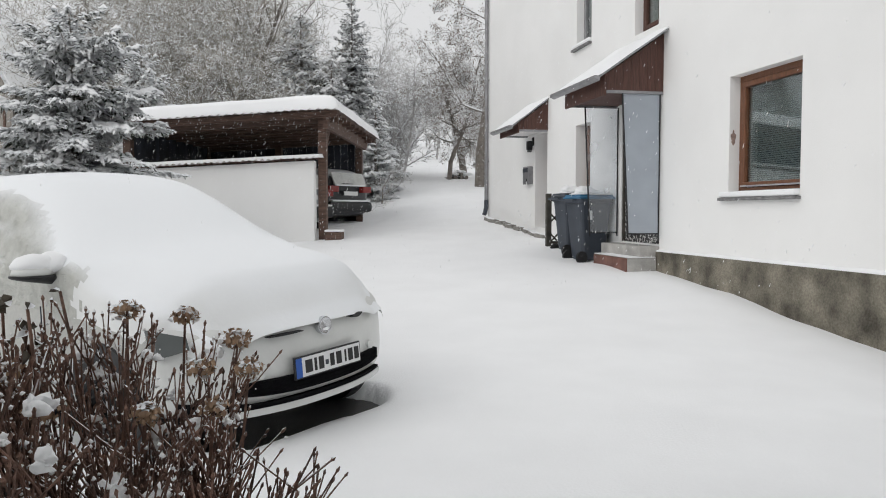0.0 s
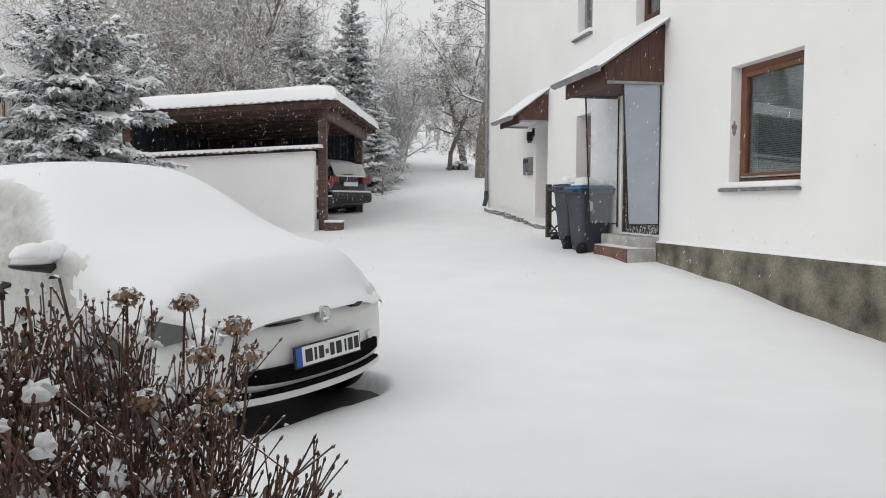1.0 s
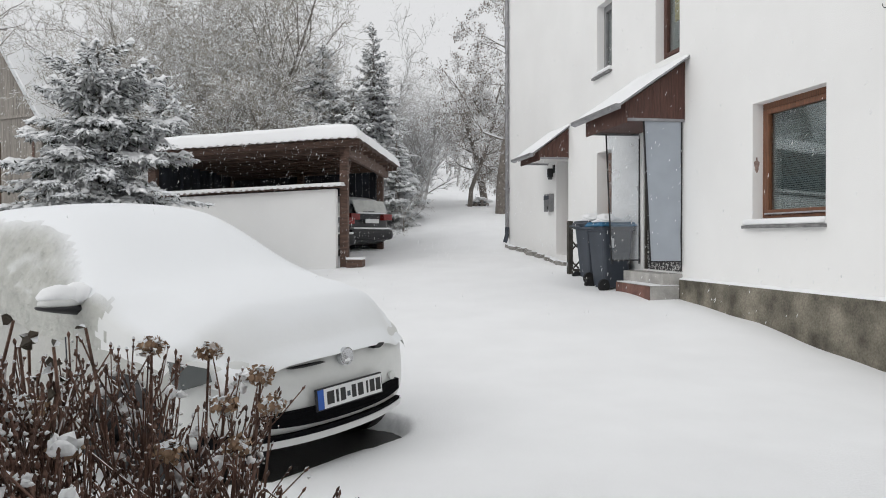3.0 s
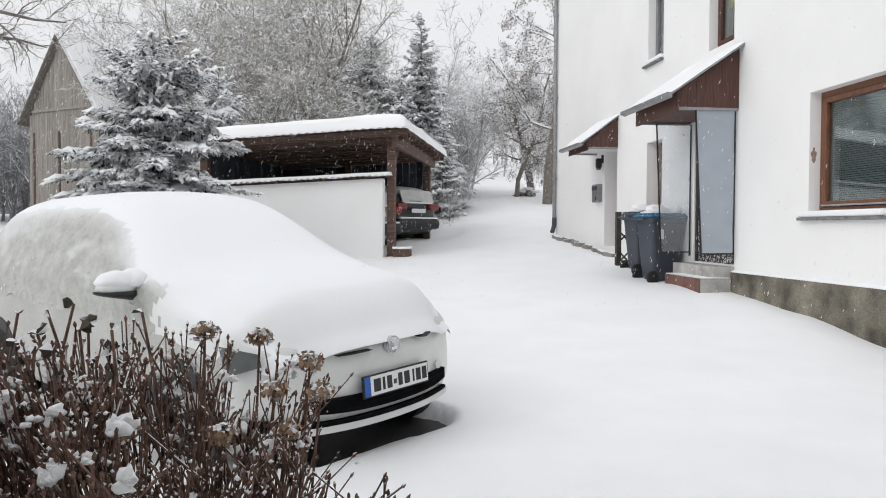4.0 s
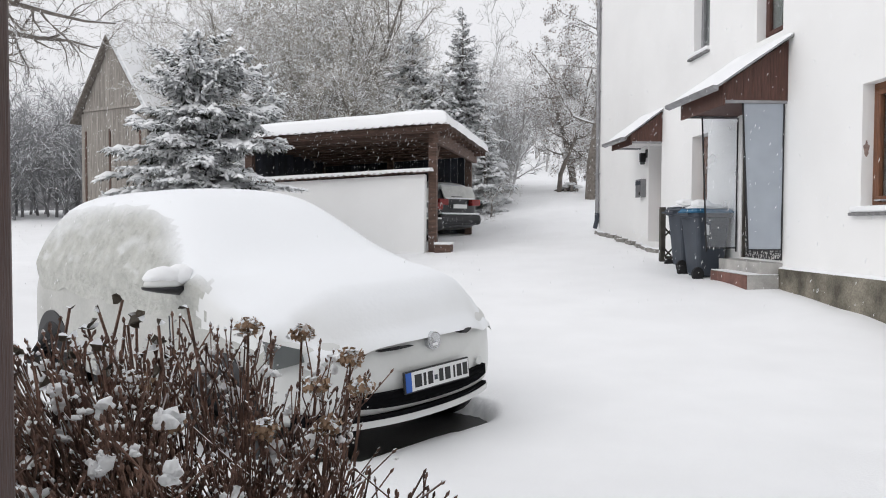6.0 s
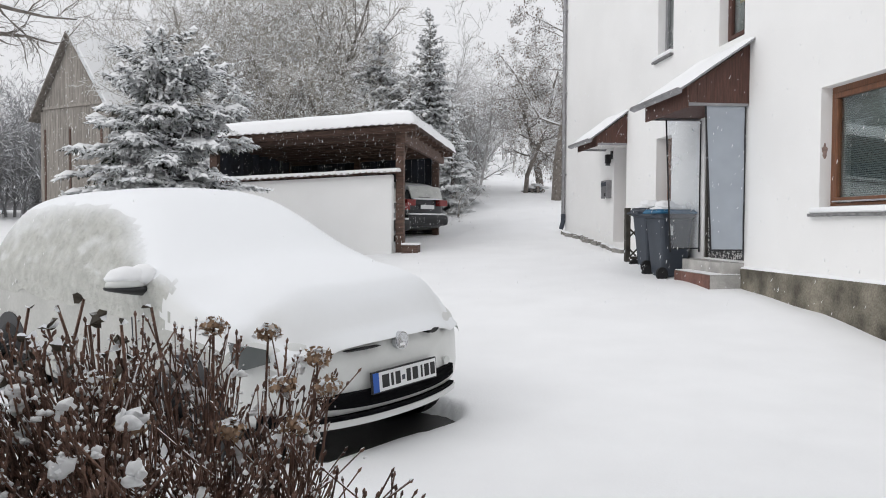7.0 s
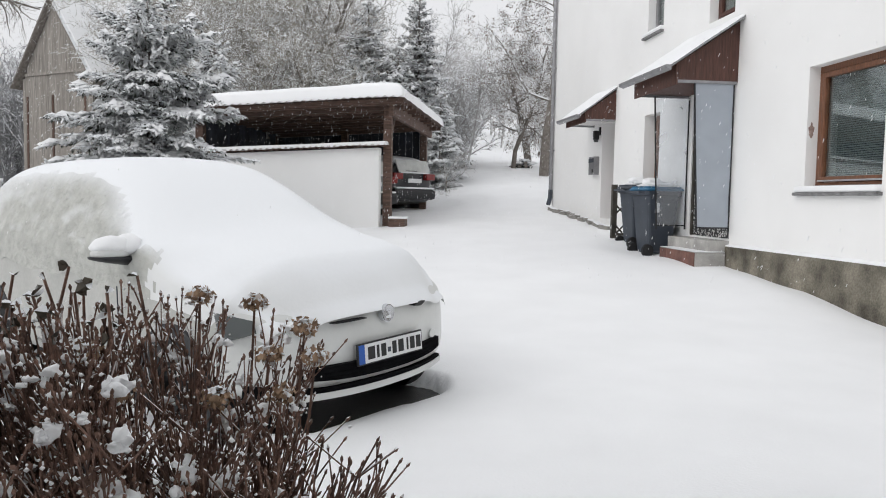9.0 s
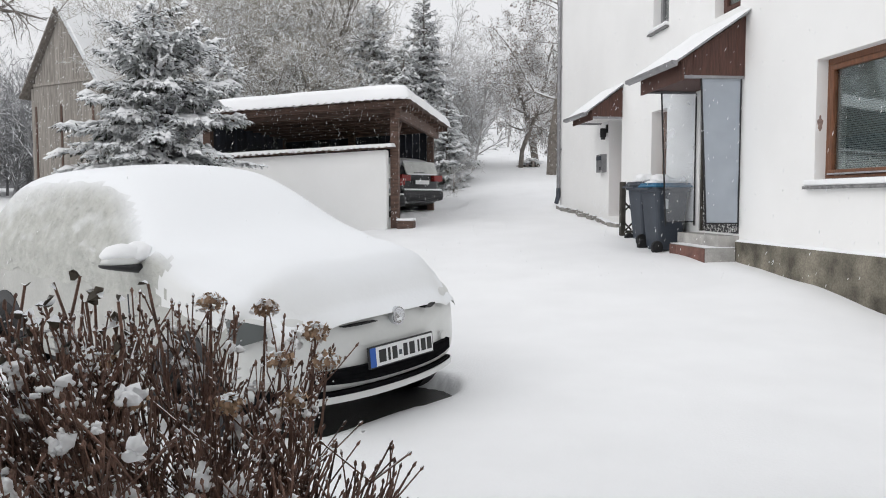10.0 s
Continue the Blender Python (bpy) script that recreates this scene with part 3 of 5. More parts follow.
# letterbox and porch lamp
mb = thing("letterbox", Matrix.Translation((FX, 16.72, 1.86)), "grey metal letterbox fixed to the white wall", "letterbox")
part("body", box(-0.12, -0.001, -0.2, 0.2, 0, 0.40, 0.012), ZINC, mb)
part("flap", box(-0.132, -0.121, -0.17, 0.17, 0.27, 0.36, 0.004), BIN_GREY, mb)
part("lock", box(-0.128, -0.121, -0.14, -0.06, 0.05, 0.12, 0.004), BLACK, mb)
la = thing("porch_lamp", Matrix.Translation((FX, 16.50, 2.62)), "small dark lantern on the wall under the porch roof", "wall lamp")
part("back_plate", box(-0.03, -0.001, -0.05, 0.05, 0.1, 0.28, 0.006), BLACK, la)
part("lantern", box(-0.16, -0.04, -0.055, 0.055, 0.0, 0.2, 0.02), BLACK, la)
part("lamp_glass", box(-0.145, -0.055, -0.04, 0.04, -0.05, -0.001, 0.015), LAMP_GLASS, la)

# garden edging at the foot of the wall
rng = random.Random(5)
for i in range(9):
    y = 15.3 + i * 0.52
    bm = box(-0.07, 0.07, -0.20, 0.18, -0.05, 0.06, 0.025)
    for v in bm.verts:
        v.co += Vector((0.02 * noise.noise(v.co * 5 + Vector((i, 0, 0))), 0.03 * noise.noise(v.co * 4 + Vector((0, i, 0))), 0.02 * noise.noise(v.co * 4)))
    e = part("edging_stone", bm, surface("edging_stone_grey", (0.26, 0.25, 0.23), 0.9, 0.3, 8, 60, 0.5, snow=(0.3, 0.2)) if i == 0 else bpy.data.materials["edging_stone_grey"])
    e.matrix_world = pose(5.16 + rng.uniform(-0.04, 0.04), y, land(5.1, y) + 0.03, rng.uniform(-8, 8), rng.uniform(-8, 8), rng.uniform(-14, 14))
    tagged(e, "rough grey edging stone half buried in snow", "stone", "edging stones along the wall")


def wheelie_bin(m, lid_mat, label, snow=True):
    b = thing("wheelie_bin", m, label, "bin", "bins beside the entrance")
    bm = bmesh.new()
    rings = [(0.19, 0.20, 0.06), (0.215, 0.22, 0.10), (0.275, 0.30, 0.90), (0.30, 0.33, 0.91), (0.30, 0.33, 0.97), (0.285, 0.315, 0.97)]
    prev = None
    for w, dd, z in rings:
        c = 0.05
        o = []
        for sx, sy in ((1, 1), (-1, 1), (-1, -1), (1, -1)):
            pts = [(sx * w, sy * (dd - c)), (sx * (w - c * 0.3), sy * (dd - c * 0.3)), (sx * (w - c), sy * dd)]
            o += pts if sx * sy > 0 else pts[::-1]
        row = [bm.verts.new((x, y, z)) for x, y in o]
        if prev:
            for i in range(12):
                bm.faces.new((prev[i], prev[(i + 1) % 12], row[(i + 1) % 12], row[i]))
        else:
            bm.faces.new(row[::-1])
        prev = row
    part("body", bm, BIN_GREY, b)
    bm = box(-0.31, 0.31, -0.35, 0.34, 0.972, 1.03, 0.02)
    for v in bm.verts:
        if v.co.z > 1.0:
            v.co.x *= 0.9
            v.co.y *= 0.92
            v.co.z += 0.03 * (1 - (v.co.x / 0.3) ** 2)
    part("lid", bm, lid_mat, b)
    t = Tubes()
    t.add([Vector((-0.22, 0.36, 0.96)), Vector((-0.22, 0.42, 0.95)), Vector((0.22, 0.42, 0.95)), Vector((0.22, 0.36, 0.96))], [0.016] * 4, 6)
    t.make("handle", BIN_GREY, b)
    for sx in (-1, 1):
        t = Tubes()
        t.add([Vector((sx * 0.214, 0.26, 0.10)), Vector((sx * 0.215, 0.26, 0.10)), Vector((sx * 0.27, 0.26, 0.10)), Vector((sx * 0.271, 0.26, 0.10))], [0.002, 0.10, 0.10, 0.002], 16)
        w = t.make("wheel", RUBBER, b)
        t = Tubes()
        t.add([Vector((sx * 0.215, 0.26, 0.10)), Vector((sx * 0.275, 0.26, 0.10)), Vector((sx * 0.276, 0.26, 0.10))], [0.05, 0.05, 0.001], 12)
        t.make("hub", RUBBER, w)
    part("sticker", box(-0.274, -0.255, 0.08, 0.155, 0.66, 0.80), PLATE_WHITE, b, "small pale sticker")
    if snow:
        bm = bmesh.new()
        blob(bm, (-0.02, 0.02, 1.05), (0.30, 0.33, 0.075), random.Random(3), 3, 0.22, 0.4)
        blob(bm, (-0.08, 0.12, 1.075), (0.19, 0.18, 0.085), random.Random(9), 3, 0.25, 0.5)
        part("lid_snow", bm, SNOW, b, "cap of snow", smooth=True)
    return b


wheelie_bin(pose(5.02, 12.33, 0.36, 0, 0, 97) @ Matrix.Diagonal((1, 0.98, 1.13, 1)), BIN_BLUE, "dark grey wheelie bin with a blue lid under snow")
wheelie_bin(pose(5.03, 13.04, 0.45, 0, 0, 95) @ Matrix.Diagonal((0.98, 0.95, 1.08, 1)), BIN_GREY, "dark grey wheelie bin with snow on its lid")

# lattice trellis
lt = thing("trellis", pose(4.72, 13.52, 0.60, 0, 0, 2), "dark weathered wooden lattice panel beside the bins", "trellis")
part("post", box(-0.045, 0.045, -0.045, 0.045, -0.1, 0.98, 0.006), TRELLIS_WOOD, lt)
part("post", box(0.56, 0.62, -0.035, 0.035, -0.1, 0.92, 0.006), TRELLIS_WOOD, lt)
part("rail", box(0.045, 0.56, -0.02, 0.02, 0.84, 0.89, 0.004), TRELLIS_WOOD, lt)
part("rail", box(0.045, 0.56, -0.02, 0.02, 0.05, 0.10, 0.004), TRELLIS_WOOD, lt)
for sgn, yy in ((1, -0.010), (-1, 0.010)):
    for i in range(-2, 3):
        c = i * 0.37
        pts = []
        for u in np.linspace(0.05, 0.56, 30):
            z = 0.1 + sgn * (u - 0.05) + (c if sgn > 0 else c + 0.5)
            if 0.1 <= z <= 0.84:
                pts.append(Vector((u, yy, z)))
        if len(pts) > 2:
            t = Tubes()
            t.add([pts[0], pts[-1]], [0.021, 0.021], 4)
            t.make("slat", TRELLIS_WOOD, lt)


# ---- carport and white boundary wall ----
CP = pose(0.76, 17.18, 0.0, 0, 0, -14.7)     # local x: to the right along its long side, local y: away across it
cp = thing("carport", CP, "open brown timber carport under a thick layer of snow", "carport")
CL, CW = 4.8, 5.7
base_z = 0.45


def cp_roof(x, y):
    """Height of the roof's underside in the carport's own frame."""
    return 3.385 + 0.055 * min(0, x) - 0.008 * y


for x, y in ((0, 0), (0, CW - 0.9), (-CL + 0.4, 0), (-CL + 0.4, CW - 0.9), (-2.3, CW - 0.9)):
    part("post", box(x - 0.09, x + 0.09, y - 0.09, y + 0.09, base_z - 0.3, cp_roof(x, y) - 0.02, 0.008), CARPORT_WOOD, cp)
for y in (0, CW - 0.9):
    part("beam", prism([(-CL, cp_roof(-CL, y) - 0.17), (0.35, cp_roof(0.35, y) - 0.17), (0.35, cp_roof(0.35, y) - 0.02), (-CL, cp_roof(-CL, y) - 0.02)], "y", y - 0.07, y + 0.07), CARPORT_WOOD, cp)
for x in (0.12,):
    part("cross_beam", prism([(-0.3, cp_roof(x, -0.3) - 0.34), (CW - 0.5, cp_roof(x, CW - 0.5) - 0.34), (CW - 0.5, cp_roof(x, CW - 0.5) - 0.06), (-0.3, cp_roof(x, -0.3) - 0.06)], "x", x - 0.05, x + 0.05), CARPORT_WOOD, cp)
for i in range(11):
    y = -0.35 + i * 0.58
    part("rafter", prism([(-CL, cp_roof(-CL, y) - 0.10), (0.38, cp_roof(0.38, y) - 0.10), (0.38, cp_roof(0.38, y)), (-CL, cp_roof(-CL, y))], "y", y - 0.03, y + 0.03), CARPORT_WOOD, cp)
part("fascia", prism([(-CL, cp_roof(-CL, -0.42) - 0.07), (0.42, cp_roof(0.42, -0.42) - 0.07), (0.42, cp_roof(0.42, -0.42) + 0.02), (-CL, cp_roof(-CL, -0.42) + 0.02)], "y", -0.45, -0.42), CARPORT_WOOD, cp)
part("brace", prism([(0.0, 2.55), (0.0, 2.42), (0.62, 3.05), (0.62, 3.18)], "x", -0.04, 0.04), CARPORT_WOOD, cp)


def sheet_roof(x0, x1, y0, y1, height, wave, deep, step):
    """Corrugated sheet whose waves run across y."""
    v, f = [], []
    xs = np.arange(x0, x1 + 1e-6, step)
    yy = np.linspace(y0, y1, 6)
    for x in xs:
        for y in yy:
            v.append((x, y, height(x, y) + deep * math.sin(2 * math.pi * x / wave)))
    m = len(yy)
    for i in range(len(xs) - 1):
        for j in range(m - 1):
            f.append((i * m + j, (i + 1) * m + j, (i + 1) * m + j + 1, i * m + j + 1))
    return v, f


v, f = sheet_roof(-CL, 0.42, -0.60, CW, lambda x, y: cp_roof(x, y) + 0.03, 0.18, 0.022, 0.03)
raw("roof_sheet", v, f, CARPORT_WOOD, cp, "dark corrugated sheet", smooth=True)


def snow_slab(x0, x1, y0, y1, height, thick, nu, nv, seed, over=0.0):
    """A rounded slab of snow over a roof."""
    bm = bmesh.new()
    rows = []
    for i in range(nu + 1):
        row = []
        for j in range(nv + 1):
            u, v_ = i / nu, j / nv
            x, y = x0 + (x1 - x0) * u, y0 + (y1 - y0) * v_
            du, dv = min(x - x0, x1 - x), min(y - y0, y1 - y)
            e = min(1, min(du, dv) / (thick * 0.7))
            z = height(x, y) + thick * math.sqrt(max(0, 1 - (1 - e) ** 2)) * (1 + 0.12 * noise.noise(Vector((x * 0.8, y * 0.8, seed)))) - 0.01
            if min(u, 1 - u, v_, 1 - v_) == 0:
                z += 0.02 * noise.noise(Vector((x * 3, y * 3, seed)))
            row.append(bm.verts.new((x, y, z)))
        rows.append(row)
    for i in range(nu):
        for j in range(nv):
            bm.faces.new((rows[i][j], rows[i + 1][j], rows[i + 1][j + 1], rows[i][j + 1]))
    return bm


part("roof_snow", snow_slab(-CL - 0.03, 0.45, -0.57, CW + 0.03, lambda x, y: cp_roof(x, y) + 0.035, 0.33, 150, 110, 2), SNOW, cp, "thick rounded layer of snow", smooth=True)
# added near-black boards stand in for the darkness inside the carport
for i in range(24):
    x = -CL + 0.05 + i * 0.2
    part("back_board", box(x, x + 0.192, CW - 0.72, CW - 0.69, base_z, cp_roof(x, CW) - 0.04), SHADE_LINING, cp)
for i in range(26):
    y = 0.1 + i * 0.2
    part("end_board", box(-CL + 0.42, -CL + 0.45, y, y + 0.192, base_z, cp_roof(-CL, y) - 0.04), SHADE_LINING, cp)
part("kerb_block", box(0.10, 0.46, -0.34, 0.02, 0.42, 0.80, 0.02), CARPORT_WOOD, cp, "dark block capped with snow")
part("block_snow", box(0.09, 0.47, -0.35, 0.03, 0.801, 0.85, 0.02), SNOW, cp, "thin snow cap", smooth=True)

bw = thing("boundary_wall", CP, "white rendered boundary wall with a snow covered corrugated coping", "wall", kind="structure")
WL = -6.9


def wall_top(x):
    return 2.385 + 0.046 * min(0, x)


bm = prism([(WL, 0.1), (-0.12, 0.1), (-0.12, wall_top(-0.12) - 0.03), (WL, wall_top(WL) - 0.03)], "y", -0.36, -0.12, 0.01)
part("wall_face", bm, PLASTER, bw)
v, f = sheet_roof(WL, 0.03, -0.49, -0.04, lambda x, y: wall_top(x) + 0.01 + 0.08 * (y + 0.46), 0.14, 0.034, 0.02)
raw("coping", v, f, CARPORT_WOOD, bw, "grey corrugated coping sheet", smooth=True)
part("coping_snow", snow_slab(WL, 0.04, -0.455, -0.02, lambda x, y: wall_top(x) + 0.025 + 0.08 * (y + 0.46), 0.085, 260, 12, 5), SNOW, bw, "ridge of snow", smooth=True)


# ---- cars ----
def car_ring(x, z0, w, sh, wt, top, bow):
    """Half outline of a car body from the sill centre to the roof centre, then mirrored."""
    half = [(0, z0), (0.6 * w, z0), (0.93 * w, z0 + 0.03), (0.995 * w, z0 + 0.14), (w, 0.48), (0.985 * w, sh - 0.16), (0.95 * w, sh),
            (wt + (0.95 * w - wt) * 0.45, sh + (top - sh) * 0.55), (wt, top - 0.05), (wt * 0.82, top - 0.008), (wt * 0.45, top + 0.006), (0, top + 0.01)]
    full = half + [(-a, b) for a, b in half[-2:0:-1]]
    return [(x - bow * (abs(a) / 0.9) ** 2.3, a, b) for a, b in full]


HATCH = [  # x, sill, half width, shoulder, half roof width, roof, bow in plan
    (-2.06, 0.40, 0.74, 0.92, 0.58, 1.02, -0.14), (-2.00, 0.30, 0.82, 0.96, 0.58, 1.20, -0.11), (-1.85, 0.26, 0.87, 0.98, 0.57, 1.37, -0.06), (-1.5, 0.22, 0.895, 0.97, 0.58, 1.44, 0),
    (-0.9, 0.2, 0.90, 0.96, 0.60, 1.47, 0), (-0.3, 0.2, 0.90, 0.95, 0.61, 1.475, 0), (0.15, 0.2, 0.90, 0.94, 0.62, 1.43, 0), (0.45, 0.2, 0.90, 0.93, 0.64, 1.30, 0.0),
    (0.75, 0.2, 0.90, 0.92, 0.68, 1.13, 0.02), (1.0, 0.2, 0.90, 0.90, 0.74, 1.00, 0.05), (1.35, 0.2, 0.895, 0.88, 0.74, 0.97, 0.10), (1.70, 0.26, 0.89, 0.84, 0.72, 0.93, 0.17),
    (1.95, 0.31, 0.88, 0.79, 0.70, 0.865, 0.26), (2.06, 0.315, 0.87, 0.74, 0.68, 0.81, 0.30)]


def front_x(y, z):
    """Place of the hatchback's nose across y and z."""
    return 2.135 - 0.31 * (abs(y) / 0.9) ** 2.3 - 0.9 * max(0, abs(y) - 0.6) ** 2 - 0.6 * max(0, z - 0.60) ** 1.5 - 0.22 * max(0, 0.42 - z)


def car_body(stations, paint, parent, nose=True, name="body"):
    bm = bmesh.new()
    rings = [[bm.verts.new(c) for c in car_ring(*s)] for s in stations]
    k = len(rings[0])
    for a, b in zip(rings, rings[1:]):
        for i in range(k):
            bm.faces.new((a[i], a[(i + 1) % k], b[(i + 1) % k], b[i]))
    last = rings[-1]
    zc = 0.50
    for s in (0.85, 0.55, 0.25):
        row = []
        for v in last:
            y, z = rings[-1][len(row)].co.y * s, zc + (rings[-1][len(row)].co.z - zc) * s
            row.append((y, z))
        row = [bm.verts.new((front_x(y, z) - 0.012, y, z)) for y, z in row]
        prev = last if s == 0.85 else inner
        for i in range(k):
            bm.faces.new((prev[i], prev[(i + 1) % k], row[(i + 1) % k], row[i]))
        inner = row
    bm.faces.new(inner)
    bm.faces.new(rings[0][::-1])
    ob = part(name, bm, paint, parent, smooth=True)
    mod = ob.modifiers.new("round", 'SUBSURF')
    mod.levels = mod.render_levels = 2
    return ob


def nose_strip(y0, y1, z_of, thick_of, off, n_=28, depth=0.03):
    """A band that follows the nose from y0 to y1; z_of and thick_of give its centre line and height."""
    bm = bmesh.new()
    prev = None
    for i in range(n_ + 1):
        y = y0 + (y1 - y0) * i / n_
        z, h = z_of(y), thick_of(y)
        row = [bm.verts.new((front_x(y, zz) + o, y, zz)) for zz, o in ((z - h / 2, -depth), (z - h / 2, off), (z + h / 2, off), (z + h / 2, -depth))]
        if prev:
            for a in range(4):
                bm.faces.new((prev[a], prev[(a + 1) % 4], row[(a + 1) % 4], row[a]))
        else:
            bm.faces.new(row)
        prev = row
    bm.faces.new(prev[::-1])
    return bm


def wheel(parent, x, y, r=0.315, width=0.2):
    s = 1 if y > 0 else -1
    t = Tubes()
    t.add([Vector((x, y - s * width, r)), Vector((x, y - s * width, r)), Vector((x, y - s * 0.02, r)), Vector((x, y, r)), Vector((x, y, r))], [0.2, r, r, r - 0.02, 0.21], 32)
    w = t.make("wheel", RUBBER, parent)
    t = Tubes()
    t.add([Vector((x, y - s * 0.03, r)), Vector((x, y - s * 0.005, r)), Vector((x, y - s * 0.02, r)), Vector((x, y + s * 0.0, r))], [0.21, 0.205, 0.18, 0.001], 20)
    t.make("rim", RIM, w)
    return w


car = thing("hatchback_car", pose(CAR_X, CAR_Y, -0.11, 2.8, 0.6, CAR_TURN), "white hatchback car buried under thick fresh snow", "car")
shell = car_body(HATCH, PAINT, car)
shell.data.materials.append(PAINT_SHADED)      # darker paint: the flanks' shade is put into the colour
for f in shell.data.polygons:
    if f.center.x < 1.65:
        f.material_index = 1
for x, y in ((1.30, 0.885), (1.30, -0.885), (-1.33, 0.885), (-1.33, -0.885)):
    s = 1 if y > 0 else -1
    t = Tubes()
    t.add([Vector((x, y - s * 0.1, 0.33)), Vector((x, y + s * 0.012, 0.33)), Vector((x, y + s * 0.012, 0.33))], [0.375, 0.375, 0.001], 36)
    part_arch = t.make("wheel_arch", BLACK, car)
    wheel(car, x, y + s * 0.02)

# nose of the car
part("lower_grille", nose_strip(-0.56, 0.54, lambda y: 0.452 + 0.012 * (abs(y) / 0.6) ** 2, lambda y: 0.09 - 0.035 * (abs(y) / 0.58) ** 4, 0.006), GRILLE, car, "black lower grille")
for k_ in range(3):
    part("grille_bar", nose_strip(-0.53, 0.51, lambda y, k_=k_: 0.429 + 0.024 * k_ + 0.012 * (abs(y) / 0.6) ** 2, lambda y: 0.005, 0.010), GRILLE, car)
part("chin_strip", nose_strip(-0.80, 0.57, lambda y: 0.362 + 0.05 * max(0, -y - 0.50), lambda y: 0.028 + 0.22 * max(0, -y - 0.45) - 0.012 * max(0, y) / 0.6, 0.008), GRILLE, car, "black chin strip")
part("front_lip", nose_strip(-0.78, 0.595, lambda y: 0.328 + 0.01 * (abs(y) / 0.86) ** 2, lambda y: 0.040, 0.012), PAINT, car)
part("upper_grille", nose_strip(-0.38, -0.16, lambda y: 0.728 + 0.02 * (y + 0.27), lambda y: 0.006 * math.sin(math.pi * (y + 0.39) / 0.24) + 0.002, 0.018), BLACK, car, "dark slot below the bonnet")
part("upper_grille", nose_strip(0.24, 0.36, lambda y: 0.742 + 0.09 * (y - 0.24), lambda y: 0.002 + 0.022 * math.sin(math.pi * (y - 0.23) / 0.15) ** 2, 0.030), BLACK, car, "dark slot below the bonnet")
for s in (-1, 1):
    if s < 0:
        part("headlight", nose_strip(-0.76, -0.87, lambda y: 0.745, lambda y: 0.05 + 0.09 * (-y - 0.74) / 0.13, 0.035, 12), LAMP_GLASS, car, "dark headlight half under snow")
    t = Tubes()
    t.add([Vector((front_x(0.44, 0.54) - 0.005, s * 0.44, 0.535)), Vector((front_x(0.44, 0.54) + 0.006, s * 0.44, 0.535)), Vector((front_x(0.44, 0.54) + 0.0061, s * 0.44, 0.535))], [0.026, 0.026, 0.001], 20)
    t.make("sensor_cap", PAINT, car)
# round badge as a plain disc with ring
px = front_x(0, 0.735) + 0.012
bg = Tubes()
bg.add([Vector((px - 0.02, 0, 0.735)), Vector((px + 0.012, 0, 0.735)), Vector((px + 0.016, 0, 0.735)), Vector((px + 0.010, 0, 0.735)), Vector((px + 0.010, 0, 0.735))], [0.052, 0.052, 0.046, 0.042, 0.001], 32)
badge = bg.make("badge", CHROME, car, "round bright metal badge dusted with snow", smooth=False)
part("badge_snow", box(px - 0.01, px + 0.016, -0.028, 0.028, 0.70, 0.728, 0.01), SNOW, badge)
# registration plate, its writing as plain bars
plate = part("number_plate", box(-0.008, 0.008, -0.265, 0.265, -0.062, 0.062, 0.004), INK, car)
plate.matrix_local = pose(front_x(0.12, 0.5) + 0.012, 0.0, 0.535, 0, -4, 0)
part("plate_face", box(0.0085, 0.010, -0.212, 0.257, -0.054, 0.054), PLATE_WHITE, plate)
part("plate_band", box(0.0085, 0.0102, -0.257, -0.213, -0.054, 0.054), PLATE_BLUE, plate, "blue band")
for y0, y1 in ((-0.19, -0.135), (-0.12, -0.10), (-0.085, -0.045), (0.005, 0.04), (0.055, 0.10), (0.125, 0.140), (0.155, 0.195), (0.207, 0.247)):
    part("plate_bar", box(0.0102, 0.0112, y0, y1, -0.036, 0.036), INK, plate)
part("plate_seal", box(0.0102, 0.0112, -0.033, -0.008, -0.02, 0.008), BIN_GREY, plate)


